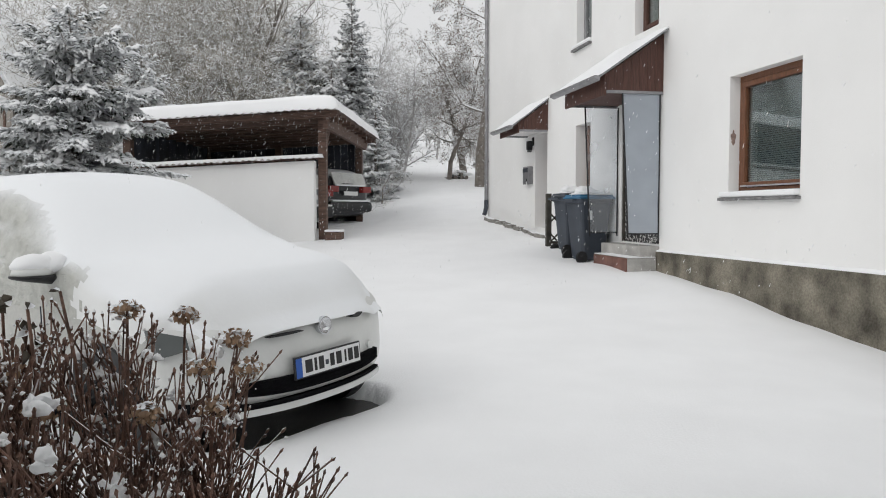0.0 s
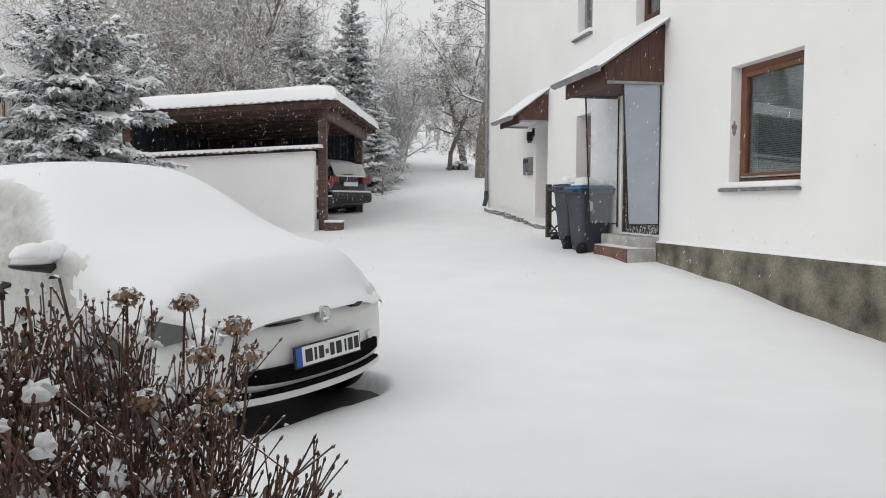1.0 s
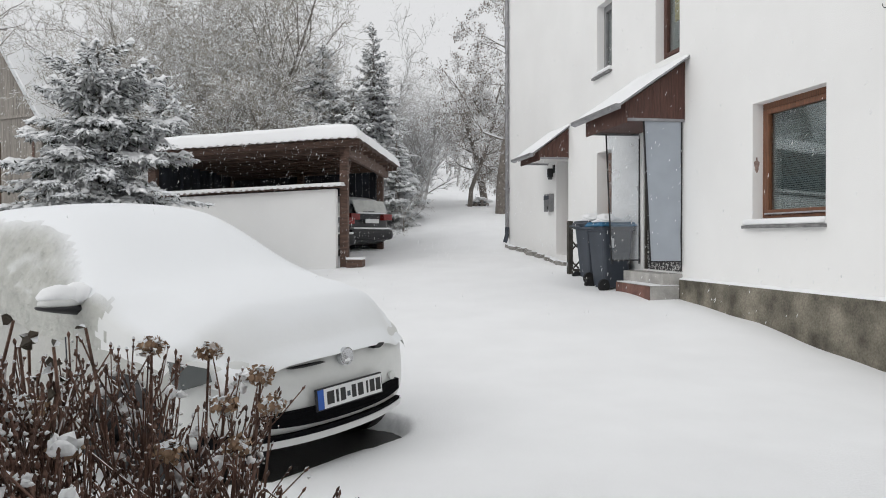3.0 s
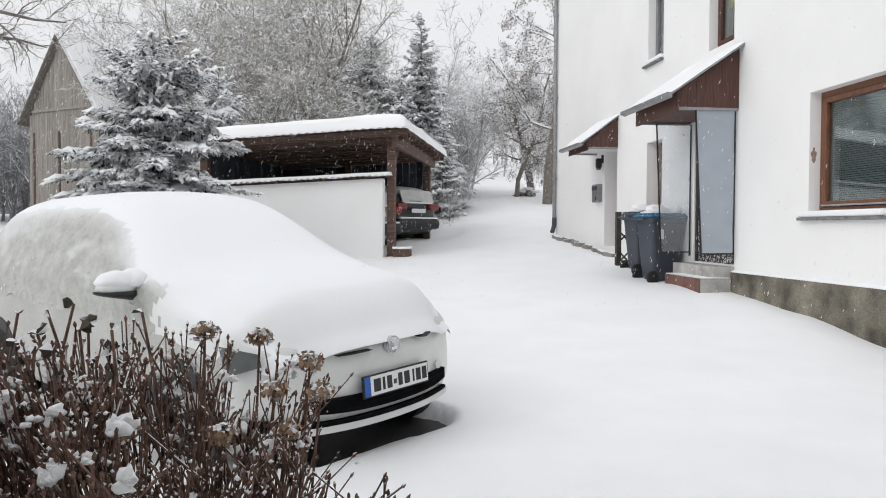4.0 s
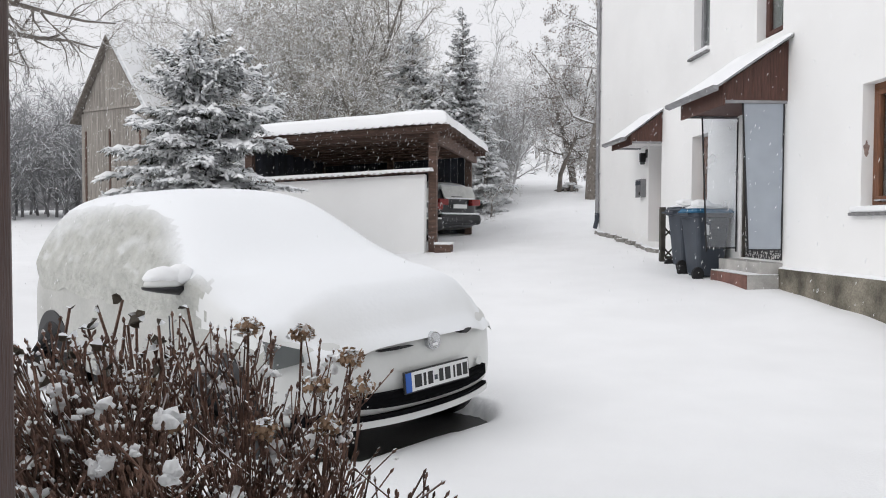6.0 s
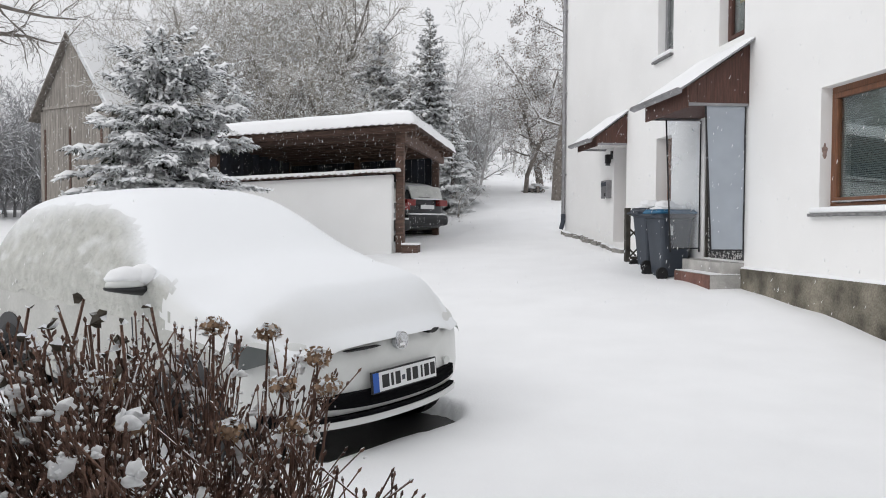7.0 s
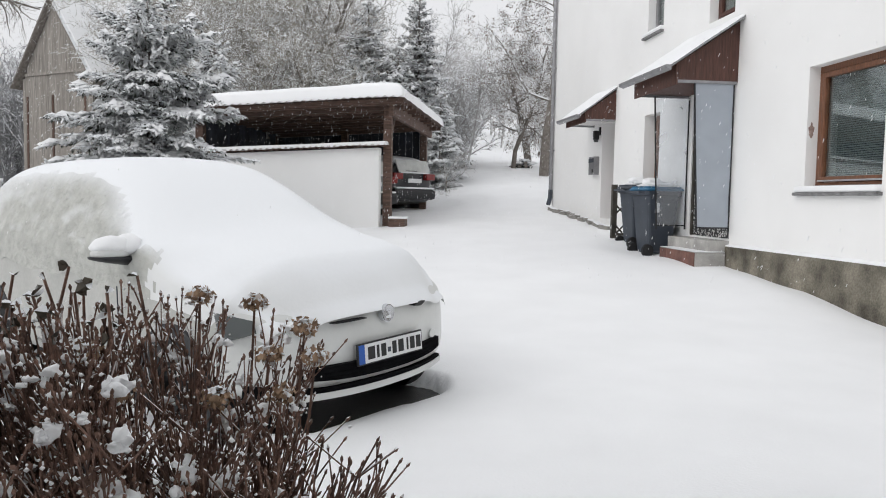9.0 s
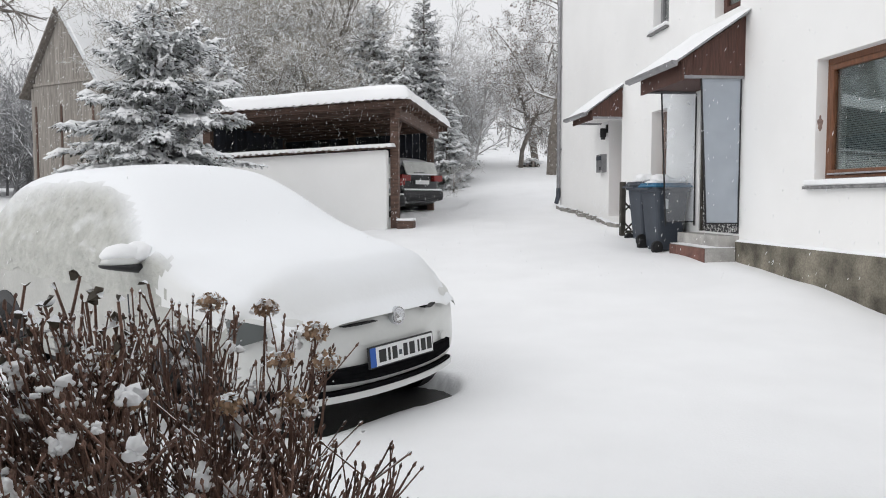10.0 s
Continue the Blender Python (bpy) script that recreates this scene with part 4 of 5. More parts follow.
# snow over the car: thick on top, thinning down the flanks and over the nose
def car_snow(parent):
    st = HATCH + [(2.105, 0.25, 0.80, 0.72, 0.60, 0.765, 0.30), (2.125, 0.25, 0.74, 0.70, 0.54, 0.735, 0.30)]
    xs = []
    for a, b in zip(st, st[1:]):
        k = max(1, int((b[0] - a[0]) / 0.03))
        for i in range(k):
            u = i / k
            xs.append([p + (q - p) * u for p, q in zip(a, b)])
    xs.append(list(st[-1]))
    arr = np.array(xs)
    for _ in range(30):                       # snow levels out the steps of the body
        arr[1:-1, 1:] = 0.25 * arr[:-2, 1:] + 0.5 * arr[1:-1, 1:] + 0.25 * arr[2:, 1:]
    bm = bmesh.new()
    rows = []
    nv = 72
    for r in arr:
        x, z0, w, sh, wt, top, bow = r
        cabin = smoothstep(1.05, 0.35, x)
        low = sh - 0.09 + 0.05 * noise.noise(Vector((x * 4.5, 1.5, 0)))
        if x > 1.9:
            low = sh - 0.05
        half = [(0.965 * w, low), (0.955 * w, sh), (wt + (0.95 * w - wt) * 0.5, sh + (top - sh) * 0.55), (wt, top - 0.055), (wt * 0.8, top - 0.008), (wt * 0.45, top + 0.006), (0, top + 0.01)]
        full = half + [(-a, b) for a, b in half[-2::-1]]
        ys, zs_ = np.array([p[0] for p in full]), np.array([p[1] for p in full])
        d = np.concatenate([[0], np.cumsum(np.hypot(np.diff(ys), np.diff(zs_)))])
        d /= d[-1]
        t = np.linspace(0, 1, nv + 1)
        yy, zz = np.interp(t, d, ys), np.interp(t, d, zs_)
        for _ in range(8):
            yy[1:-1] = 0.25 * yy[:-2] + 0.5 * yy[1:-1] + 0.25 * yy[2:]
            zz[1:-1] = 0.25 * zz[:-2] + 0.5 * zz[1:-1] + 0.25 * zz[2:]
        ty, tz = np.gradient(yy), np.gradient(zz)
        ln = np.hypot(ty, tz) + 1e-9
        ny, nz = tz / ln, -ty / ln
        if nz[nv // 2] < 0:
            ny, nz = -ny, -nz
        row = []
        for j in range(nv + 1):
            up = max(0, nz[j])
            e = smoothstep(0, 1, min(1, min(j, nv - j) / (6 + 15 * smoothstep(0.8, 1.5, x))))
            end = smoothstep(2.13, 1.80, x) * smoothstep(-2.13, -1.9, x)
            th = (0.016 + 0.155 * up ** 1.5 * (0.12 + 0.88 * end)) * (0.15 + 0.85 * e) * (0.3 + 0.7 * smoothstep(2.13, 1.95, x))
            lump = 0.012 * noise.noise(Vector((x * 1.3, yy[j] * 1.3, zz[j] * 1.3)))
            if up < 0.75:
                lump += smoothstep(1.15, 0.6, x) * (0.75 - up) * 0.05 * noise.fractal(Vector((x * 9, yy[j] * 9, zz[j] * 9)), 0.8, 2.0, 3)
            th = max(0.004 + 0.012 * smoothstep(1.7, 2.0, x) * e, th + lump * e)
            row.append(bm.verts.new((x - bow * (abs(yy[j]) / 0.9) ** 2.3, yy[j] + ny[j] * th, zz[j] + nz[j] * th)))
        rows.append(row)
    for a, b in zip(rows, rows[1:]):
        for j in range(nv):
            bm.faces.new((a[j], a[j + 1], b[j + 1], b[j]))
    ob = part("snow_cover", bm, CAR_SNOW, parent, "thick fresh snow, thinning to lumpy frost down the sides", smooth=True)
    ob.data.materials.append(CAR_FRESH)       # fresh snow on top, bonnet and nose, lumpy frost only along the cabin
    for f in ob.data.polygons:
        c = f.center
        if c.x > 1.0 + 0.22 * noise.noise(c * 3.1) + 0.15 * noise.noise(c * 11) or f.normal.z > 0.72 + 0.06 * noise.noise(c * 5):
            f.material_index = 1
    return ob


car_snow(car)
for s in (-1, 1):
    mx, mz = (0.81, 1.035) if s < 0 else (0.66, 0.95)
    bm = bmesh.new()
    blob(bm, (mx, s * 0.975, mz + 0.045), (0.075, 0.125, 0.055), random.Random(1), 3, 0.04)
    mir = part("door_mirror", bm, PAINT, car, smooth=True)
    rows = []
    bm = bmesh.new()
    for i in range(11):                       # thin wedge below the shell, deepest at the door
        u = i / 10
        y = s * (0.86 + 0.25 * u)
        dp, wd = 0.050 * (1 - u) ** 0.7 + 0.012, 0.085 * math.sqrt(max(0.05, 1 - (2 * u - 0.9) ** 2 * 0.8))
        rows.append([bm.verts.new((mx + wd * a, y, mz + 0.02 + 0.012 * u + dz)) for a, dz in ((-0.8, 0), (0.9, 0), (1, -dp * 0.4), (0.3, -dp), (-0.6, -dp))])
    for a, b in zip(rows, rows[1:]):
        for i in range(5):
            bm.faces.new((a[i], a[(i + 1) % 5], b[(i + 1) % 5], b[i]))
    bm.faces.new(rows[0])
    bm.faces.new(rows[-1][::-1])
    part("mirror_base", bm, BLACK, mir, "black underside", smooth=True)
    if s < 0:
        bm = bmesh.new()
        blob(bm, (mx, s * 0.975, mz + 0.085), (0.078, 0.120, 0.062), random.Random(4), 3, 0.08, 0.75)
        blob(bm, (mx - 0.01, s * 0.87, mz + 0.08), (0.09, 0.10, 0.07), random.Random(6), 3, 0.10)
        part("mirror_snow", bm, SNOW, mir, "rounded cap of snow", smooth=True)
    part("door_seam", box(0.70, 0.706, s * 0.9 - 0.003, s * 0.9 + 0.003, 0.42, 0.86), BIN_GREY, car)
    bm = bmesh.new()
    q = [bm.verts.new(c) for c in ((-1.22, s * 0.862, 0.94), (-0.30, s * 0.862, 0.93), (-0.30, s * 0.80, 1.10), (-1.15, s * 0.80, 1.10))]
    bm.faces.new(q)
    bmesh.ops.solidify(bm, geom=list(bm.faces), thickness=0.012)
    part("side_window", bm, FROST_GLASS, car, "frosted grey side window")


# parked cars under the carport
def parked_car(m, paint, label, lamps):
    c = thing("parked_car", m, label, "car", "cars under the carport")
    st = [(x * 1.02, z0, w, sh + 0.08, wt + 0.03, t_ + 0.12, b) for x, z0, w, sh, wt, t_, b in HATCH]
    car_body(st, paint, c)
    for x, y in ((1.3, 0.89), (1.3, -0.89), (-1.35, 0.89), (-1.35, -0.89)):
        wheel(c, x, y + (0.02 if y > 0 else -0.02), 0.335)
    part("rear_window", prism([(-2.16, 1.10), (-2.00, 1.44), (-1.96, 1.44), (-2.12, 1.10)], "y", -0.60, 0.60, 0.01), CRUST, c, "tinted rear window with snow on it")
    part("rear_wiper", box(-2.19, -2.165, -0.05, 0.35, 1.13, 1.145, 0.003), BLACK, c)
    for s in (-1, 1):
        part("tail_light", box(-2.17, -1.95, s * 0.62 - 0.17, s * 0.62 + 0.17, 0.90, 1.08, 0.03), TAIL, c, "red tail lamp")
        part("side_window", prism([(-1.6, 1.06), (0.5, 1.03), (0.15, 1.32), (-0.3, 1.46), (-1.3, 1.46)], "y", s * 0.82, s * 0.855), CAR_GLASS, c)
    part("rear_bumper", box(-2.22, -1.9, -0.80, 0.80, 0.36, 0.66, 0.11), BLACK, c, "black plastic bumper")
    part("bumper_snow", box(-2.20, -2.05, -0.72, 0.72, 0.652, 0.70, 0.018), SNOW, c, "strip of snow", smooth=True)
    part("number_plate", box(-2.165, -2.145, -0.26, 0.26, 0.82, 0.93, 0.004), PLATE_WHITE, c)
    part("tailgate_snow", box(-2.17, -2.10, -0.55, 0.55, 1.075, 1.11, 0.015), SNOW, c, "line of snow", smooth=True)
    return c


parked_car(pose(0.30, 22.75, 0.86, 0, 0, 130), PAINT_DARK, "dark compact car with red tail lamps parked under the carport", True)
parked_car(pose(-0.87, 20.74, 0.72, 0, 0, 130), PAINT_SILVER, "silver car mostly hidden behind the carport post", True)


# ---- barn ----
def barn():
    # local x: across the gable, local y: along the ridge away from it
    b = thing("barn", pose(-12.68, 35.0, 0.8, 0, 0, -36), "tall grey weathered timber barn with a steep gable", "barn")
    W, E, R, L = 2.4, 5.4, 8.6, 12.0
    n_ = 26
    for i in range(n_):
        x0, x1 = -W + 2 * W * i / n_, -W + 2 * W * (i + 1) / n_ - 0.012
        def top(x):
            return E + (R - E) * (1 - abs(x) / W) - 0.06
        mid = 5.55
        part("board", box(x0, x1, 0.0, 0.05, -1.0, min(mid, top((x0 + x1) / 2) - 0.05)), BARN_WOOD, b)
        if min(top(x0), top(x1)) < mid + 0.1:
            continue
        part("board", prism([(x0, mid + 0.03), (x1, mid + 0.03), (x1, max(mid + 0.05, top(x1))), (x0, max(mid + 0.05, top(x0)))], "y", -0.04, 0.02), BARN_WOOD, b)
    part("tie_beam", box(-W + 0.25, W - 0.25, -0.07, 0.0, 5.48, 5.60), BARN_WOOD, b)
    for x in (-W + 0.35, -0.25, W - 0.5):
        part("door_post", box(x - 0.06, x + 0.06, -0.03, -0.002, -1.0, 4.6), CARPORT_WOOD, b)
    part("side_wall", boxes([(-W, -W + 0.1, 0.06, L, -1, E), (W - 0.1, W, 0.06, L, -1, E), (-W, W, L - 0.1, L, -1, E)]), BARN_WOOD, b)
    for s in (-1, 1):
        part("roof_slope", prism([(0, R), (s * (W + 0.35), E - 0.45), (s * (W + 0.35), E - 0.36), (0, R + 0.11)], "y", -0.35, L + 0.3), BARK, b, "old dark roof edge")
        part("roof_snow", prism([(0, R + 0.115), (s * (W + 0.33), E - 0.352), (s * (W + 0.33), E - 0.22), (0, R + 0.25)], "y", -0.22, L + 0.3, 0.03), SNOW, b, "snow")
    return b


barn()


# ---- trees ----
def grow(tubes, p, d, length, radius, level, rng, spec, leaves=None):
    """One branch and, in turn, its own branches."""
    seg = spec["segs"][level]
    pts, q, dirv = [p.copy()], p.copy(), d.normalized()
    wob = spec["wobble"][level]
    for i in range(seg):
        dirv = (dirv + Vector((rng.gauss(0, wob), rng.gauss(0, wob), rng.gauss(0, wob) + spec["lift"][level]))).normalized()
        q = q + dirv * (length / seg)
        pts.append(q.copy())
    tip = spec["tip"][level]
    radius = max(radius, spec.get("least", 0.0))
    radii = [radius * (1 - (1 - tip) * i / seg) for i in range(seg + 1)]
    tubes[0 if level < spec["woody"] else 1].add(pts, radii, spec["sides"][level])
    if leaves is not None and level == spec["levels"] - 1:
        leaves.append(pts[-1])
        leaves.append(pts[len(pts) // 2])
    if level + 1 >= spec["levels"]:
        return
    n_ = spec["kids"][level]
    start = spec["start"][level]
    for i in range(n_):
        u = start + (1 - start) * (i + rng.random()) / n_
        f_ = u * seg
        k = min(seg - 1, int(f_))
        a = pts[k].lerp(pts[k + 1], f_ - k)
        along = (pts[k + 1] - pts[k]).normalized()
        side = along.orthogonal().normalized()
        side.rotate(Matrix.Rotation(rng.uniform(0, 2 * math.pi), 3, along))
        ang = radians(rng.uniform(*spec["angle"][level]))
        nd = along * math.cos(ang) + side * math.sin(ang)
        grow(tubes, a, nd, length * spec["ratio"][level] * rng.uniform(0.6, 1.15) * (1.15 - 0.5 * u), radii[k] * spec["thin"][level] * rng.uniform(0.7, 1), level + 1, rng, spec, leaves)


BROAD = dict(levels=5, segs=[7, 6, 5, 4, 3], wobble=[0.07, 0.15, 0.2, 0.22, 0.25], lift=[0.02, 0.05, 0.02, 0.0, -0.02], tip=[0.3, 0.25, 0.25, 0.4, 0.5], woody=3,
             sides=[9, 6, 4, 3, 3], kids=[12, 9, 7, 5, 0], start=[0.28, 0.2, 0.15, 0.1, 0], angle=[(35, 65), (30, 65), (30, 70), (25, 65), (0, 0)], ratio=[0.62, 0.55, 0.5, 0.5, 0], thin=[0.5, 0.5, 0.55, 0.7, 0])


def bare_tree(x, y, height, seed, label, spec=BROAD, radius=0.2, lean=(0, 0), twig=None, leafy=None, z=None, group="bare trees behind the yard"):
    rng = random.Random(seed)
    t = thing("tree", Matrix.Translation((x, y, (land(x, y) if z is None else z) - 0.1)), label, "tree", group)
    tubes = (Tubes(), Tubes())
    ends = [] if leafy else None
    grow(tubes, Vector((0, 0, 0)), Vector((lean[0], lean[1], 1)), height, radius, 0, rng, spec, ends)
    tubes[0].make("trunk", BARK, t)
    tubes[1].make("crown", twig or TWIG, t, "fine bare snowy twigs")
    if leafy:
        v, f = [], []
        for e in ends:
            if rng.random() > leafy:
                continue
            for _ in range(4):
                c = e + Vector((rng.gauss(0, 0.06), rng.gauss(0, 0.06), rng.gauss(-0.03, 0.06)))
                a = Vector((rng.gauss(0, 1), rng.gauss(0, 1), rng.gauss(-0.8, 0.6))).normalized() * rng.uniform(0.06, 0.11)
                s = a.orthogonal().normalized() * rng.uniform(0.025, 0.04)
                b = len(v)
                v += [c, c + a * 0.5 + s, c + a, c + a * 0.5 - s]
                f.append((b, b + 1, b + 2, b + 3))
        raw("dead_leaves", v, f, DEAD_LEAF, t, "withered brown leaves still hanging")
    return t


def spruce(x, y, height, spread, seed, label, whorls=26, per=9, twigs=13, z=None, low=0.06, full=0.85, pads=0.2, fine=3, dens=1.0, bare=0.12):
    rng = random.Random(seed)
    t = thing("spruce", Matrix.Translation((x, y, (land(x, y) if z is None else z) - 0.1)), label, "tree", "spruces in the yard")
    tr = Tubes()
    tr.add([Vector((0, 0, height * u)) for u in (0, 0.3, 0.6, 0.85, 1)], [height * 0.018 * (1.05 - u) for u in (0, 0.3, 0.6, 0.85, 1)], 8)
    lv, lf = [], []
    sv, sf = [], []

    def pad(c, a, b, h):
        """A pillow of snow on a bough."""
        k = len(sv)
        for i in range(7):
            t_ = 2 * math.pi * i / 7
            sv.append(c + a * math.cos(t_) * rng.uniform(0.75, 1.2) + b * math.sin(t_) * rng.uniform(0.75, 1.2) - Vector((0, 0, h * 0.25)))
        for i in range(7):
            t_ = 2 * math.pi * i / 7
            sv.append(c + (a * math.cos(t_) + b * math.sin(t_)) * 0.62 + Vector((0, 0, h * rng.uniform(0.5, 0.85))))
        sv.append(c + Vector((0, 0, h)))
        for i in range(7):
            q = (i + 1) % 7
            sf.extend([(k + i, k + q, k + 7 + q, k + 7 + i), (k + 7 + i, k + 7 + q, k + 14)])
        sf.append(tuple(k + i for i in range(6, -1, -1)))

    def laden(p):
        """Whether snow has settled on the bough there."""
        return noise.noise(p * 1.9 + Vector((seed, 0, 0))) + 0.45 * noise.noise(p * 5.3) + rng.gauss(0, 0.08) > bare

    def tuft_snow(a, b, r):
        """A soft ridge of snow lying along a tuft."""
        d = b - a
        s = Vector((-d.y, d.x, 0))
        s = s.normalized() * r if s.length > 1e-6 else Vector((r, 0, 0))
        m_ = a.lerp(b, 0.55)
        k = len(sv)
        sv.extend([a + Vector((0, 0, r * 0.2)), m_ + s, b + d * 0.04, m_ - s, m_ + Vector((0, 0, r * 1.15))])
        sf.extend([(k, k + 1, k + 4), (k + 1, k + 2, k + 4), (k + 2, k + 3, k + 4), (k + 3, k, k + 4)])

    def needle(a, b, r):
        """A flat-topped tuft from a to b."""
        if laden(b):
            tuft_snow(a + Vector((0, 0, r * 0.8)), b + Vector((0, 0, r * 0.5)), r * 1.5)
        d = b - a
        s = Vector((-d.y, d.x, 0))
        s = s.normalized() * r if s.length > 1e-6 else Vector((r, 0, 0))
        m_ = a.lerp(b, 0.45)
        k = len(lv)
        lv.extend([a, m_ + s, b, m_ - s, m_ + Vector((0, 0, r * 0.85))])
        lf.extend([(k, k + 1, k + 4), (k + 1, k + 2, k + 4), (k + 2, k + 3, k + 4), (k + 3, k, k + 4)])

    for w in range(whorls):
        u = low + (1 - low) * (w / whorls) ** 0.95
        hz = height * u
        reach = spread * (1 - u) ** full + 0.05 * spread
        for i in range(per if u < 0.8 else max(4, per - 3)):
            az = 2 * math.pi * (i + rng.random() * 0.9) / per + w * 1.3
            ln = reach * rng.uniform(0.5, 1.2)
            out = Vector((math.cos(az), math.sin(az), 0))
            sag = rng.uniform(-0.05, 0.38)
            jit = rng.uniform(-0.9, 0.9) * height / whorls
            pts = []
            for j in range(6):
                s = j / 5
                droop = ln * (sag * s - 0.42 * s * s + 0.22 * s ** 3) if u < 0.75 else ln * 0.35 * s
                pts.append(Vector((0, 0, hz + jit)) + out * (ln * s) + Vector((0, 0, droop)))
            tr.add(pts, [0.012 * height * 0.2 * (1 - j / 6) + 0.003 for j in range(6)], 3)
            side = Vector((-out.y, out.x, 0))
            n_ = max(4, int(dens * (twigs * ln / spread + 3)))
            for j in range(n_):
                s = 0.12 + 0.88 * (j + rng.random()) / n_
                k = min(4, int(s * 5))
                p = pts[k].lerp(pts[k + 1], s * 5 - k)
                tl = (0.16 + 0.34 * (1 - s)) * min(ln, 1.3) * rng.uniform(0.7, 1.2) / dens ** 0.8
                for sg in (-1, 1):
                    dirv = (out * rng.uniform(0.5, 1.0) + side * sg * rng.uniform(0.5, 1.1) + Vector((0, 0, rng.uniform(-0.45, 0.05)))).normalized()
                    e = p + dirv * tl
                    needle(p, e, tl * 0.075 + 0.010)
                    for _ in range(fine):
                        q = p.lerp(e, rng.uniform(0.15, 0.95))
                        dd = (dirv + Vector((rng.gauss(0, 0.6), rng.gauss(0, 0.6), rng.gauss(-0.2, 0.35)))).normalized()
                        needle(q, q + dd * tl * rng.uniform(0.3, 0.55), tl * 0.05 + 0.007)
            needle(pts[-2], pts[-1] + out * 0.06, 0.05)
            for s in (0.28, 0.42, 0.55, 0.66, 0.76, 0.86, 0.97):
                if rng.random() < pads:
                    k = min(4, int(s * 5))
                    p = pts[k].lerp(pts[k + 1], s * 5 - k) + side * rng.gauss(0, 0.10 * ln) + Vector((0, 0, 0.01))
                    g = rng.uniform(0.03, 0.085) * min(1.3, 0.5 + ln * 0.5)
                    pad(p, (out + Vector((0, 0, -0.35))) * g * 1.35, side * g * 0.8, g * rng.uniform(0.4, 0.65))
    tr.make("trunk", BARK, t)
    raw("bough_snow", sv, sf, SNOW, t, "pillows of snow on the boughs", smooth=True)["kind"] = "stuff"
    raw("crown", lv, lf, NEEDLE, t, "drooping green needle boughs loaded with snow")
    return t


def at_view(az, depth):
    """A place at that bearing (degrees right of +y) and distance from the yard's near end."""
    return depth * math.sin(radians(az)), depth * math.cos(radians(az))


x, y = at_view(-14.2, 15.0)
spruce(x, y, 4.4, 1.95, 11, "broad snow laden spruce in front of the carport", 22, 11, 17, full=0.5, pads=0.4, fine=6, dens=1.45, bare=0.11)
x, y = at_view(-9.9, 23.5)
spruce(x, y, 5.3, 1.5, 16, "lower snow laden spruce behind the carport's end", 18, 10, 12, full=0.5, pads=0.5, fine=4, dens=1.2, bare=-0.15)
x, y = at_view(4.7, 28.5)
spruce(x, y, 7.5, 1.9, 12, "slender tall spruce dusted with snow behind the carport", 36, 11, 13, full=0.95, bare=0.15)
x, y = at_view(1.0, 28.0)
spruce(x, y, 7.0, 2.3, 13, "snowy spruce standing behind the carport roof", 30, 10, 12, bare=0.0)
x, y = at_view(3.2, 27.0)
spruce(x, y, 5.4, 1.8, 14, "smaller snow covered spruce behind the carport", 24, 10, 11, bare=-0.15)
x, y = at_view(6.4, 26.5)
spruce(x, y, 3.9, 0.8, 15, "young spruce beside the carport opening", 20, 9, 10, bare=0.2)

SPREAD = dict(BROAD, least=0.0085, kids=[12, 10, 8, 7, 0], wobble=[0.12, 0.2, 0.24, 0.26, 0.27], angle=[(35, 75), (30, 65), (30, 70), (25, 65), (0, 0)], thin=[0.5, 0.5, 0.65, 0.9, 0], ratio=[0.66, 0.52, 0.5, 0.5, 0], tip=[0.15, 0.25, 0.25, 0.4, 0.5],
              sides=[8, 5, 3, 2, 2], segs=[7, 6, 4, 3, 2], start=[0.25, 0.15, 0.1, 0.1, 0])
x, y = at_view(-5.6, 31.0)
bare_tree(x, y, 10.5, 121, "large bare spreading tree with snow on its limbs", SPREAD, radius=0.15, twig=OLIVE_TWIG)
x, y = at_view(-1.8, 33)
bare_tree(x, y, 9.5, 125, "tall bare tree with frosted twigs", SPREAD, radius=0.12, twig=OLIVE_TWIG)
x, y = at_view(-10.5, 33)
bare_tree(x, y, 9.0, 126, "tall bare tree with frosted twigs", SPREAD, radius=0.12, twig=OLIVE_TWIG)
FINE = dict(SPREAD, kids=[15, 10, 8, 7, 0], start=[0.08, 0.12, 0.1, 0.1, 0], thin=[0.45, 0.5, 0.72, 1.0, 0], tip=[0.15, 0.25, 0.4, 0.6, 0.6], ratio=[0.66, 0.5, 0.5, 0.55, 0], wobble=[0.18, 0.3, 0.36, 0.38, 0.36], angle=[(40, 80), (35, 75), (35, 80), (30, 75), (0, 0)])
for az, d, h, seed in ((-8.0, 32.0, 9.0, 127), (-3.6, 30.0, 8.4, 128), (-6.8, 34.0, 9.8, 129)):
    x, y = at_view(az, d)
    bare_tree(x, y, h, seed, "tall bare tree with dense frosted twigs", SPREAD, radius=0.11, twig=OLIVE_TWIG)
for az, d, h, seed in ((-7.5, 24.5, 4.8, 51), (-4.8, 27.5, 6.0, 52), (-1.2, 25.5, 4.8, 53), (-10.8, 28.5, 6.4, 55),
                       (-8.6, 26.0, 6.2, 57), (-6.2, 25.2, 5.8, 58), (-2.8, 28.8, 7.0, 59), (-12.6, 30.0, 6.2, 60), (-3.4, 23.8, 4.4, 64), (-7.0, 29.5, 7.4, 65)):
    x, y = at_view(az, d)
    bare_tree(x, y, h, seed, "dense bare fruit tree with fine snowy twigs", FINE, 0.11, twig=OLIVE_TWIG)


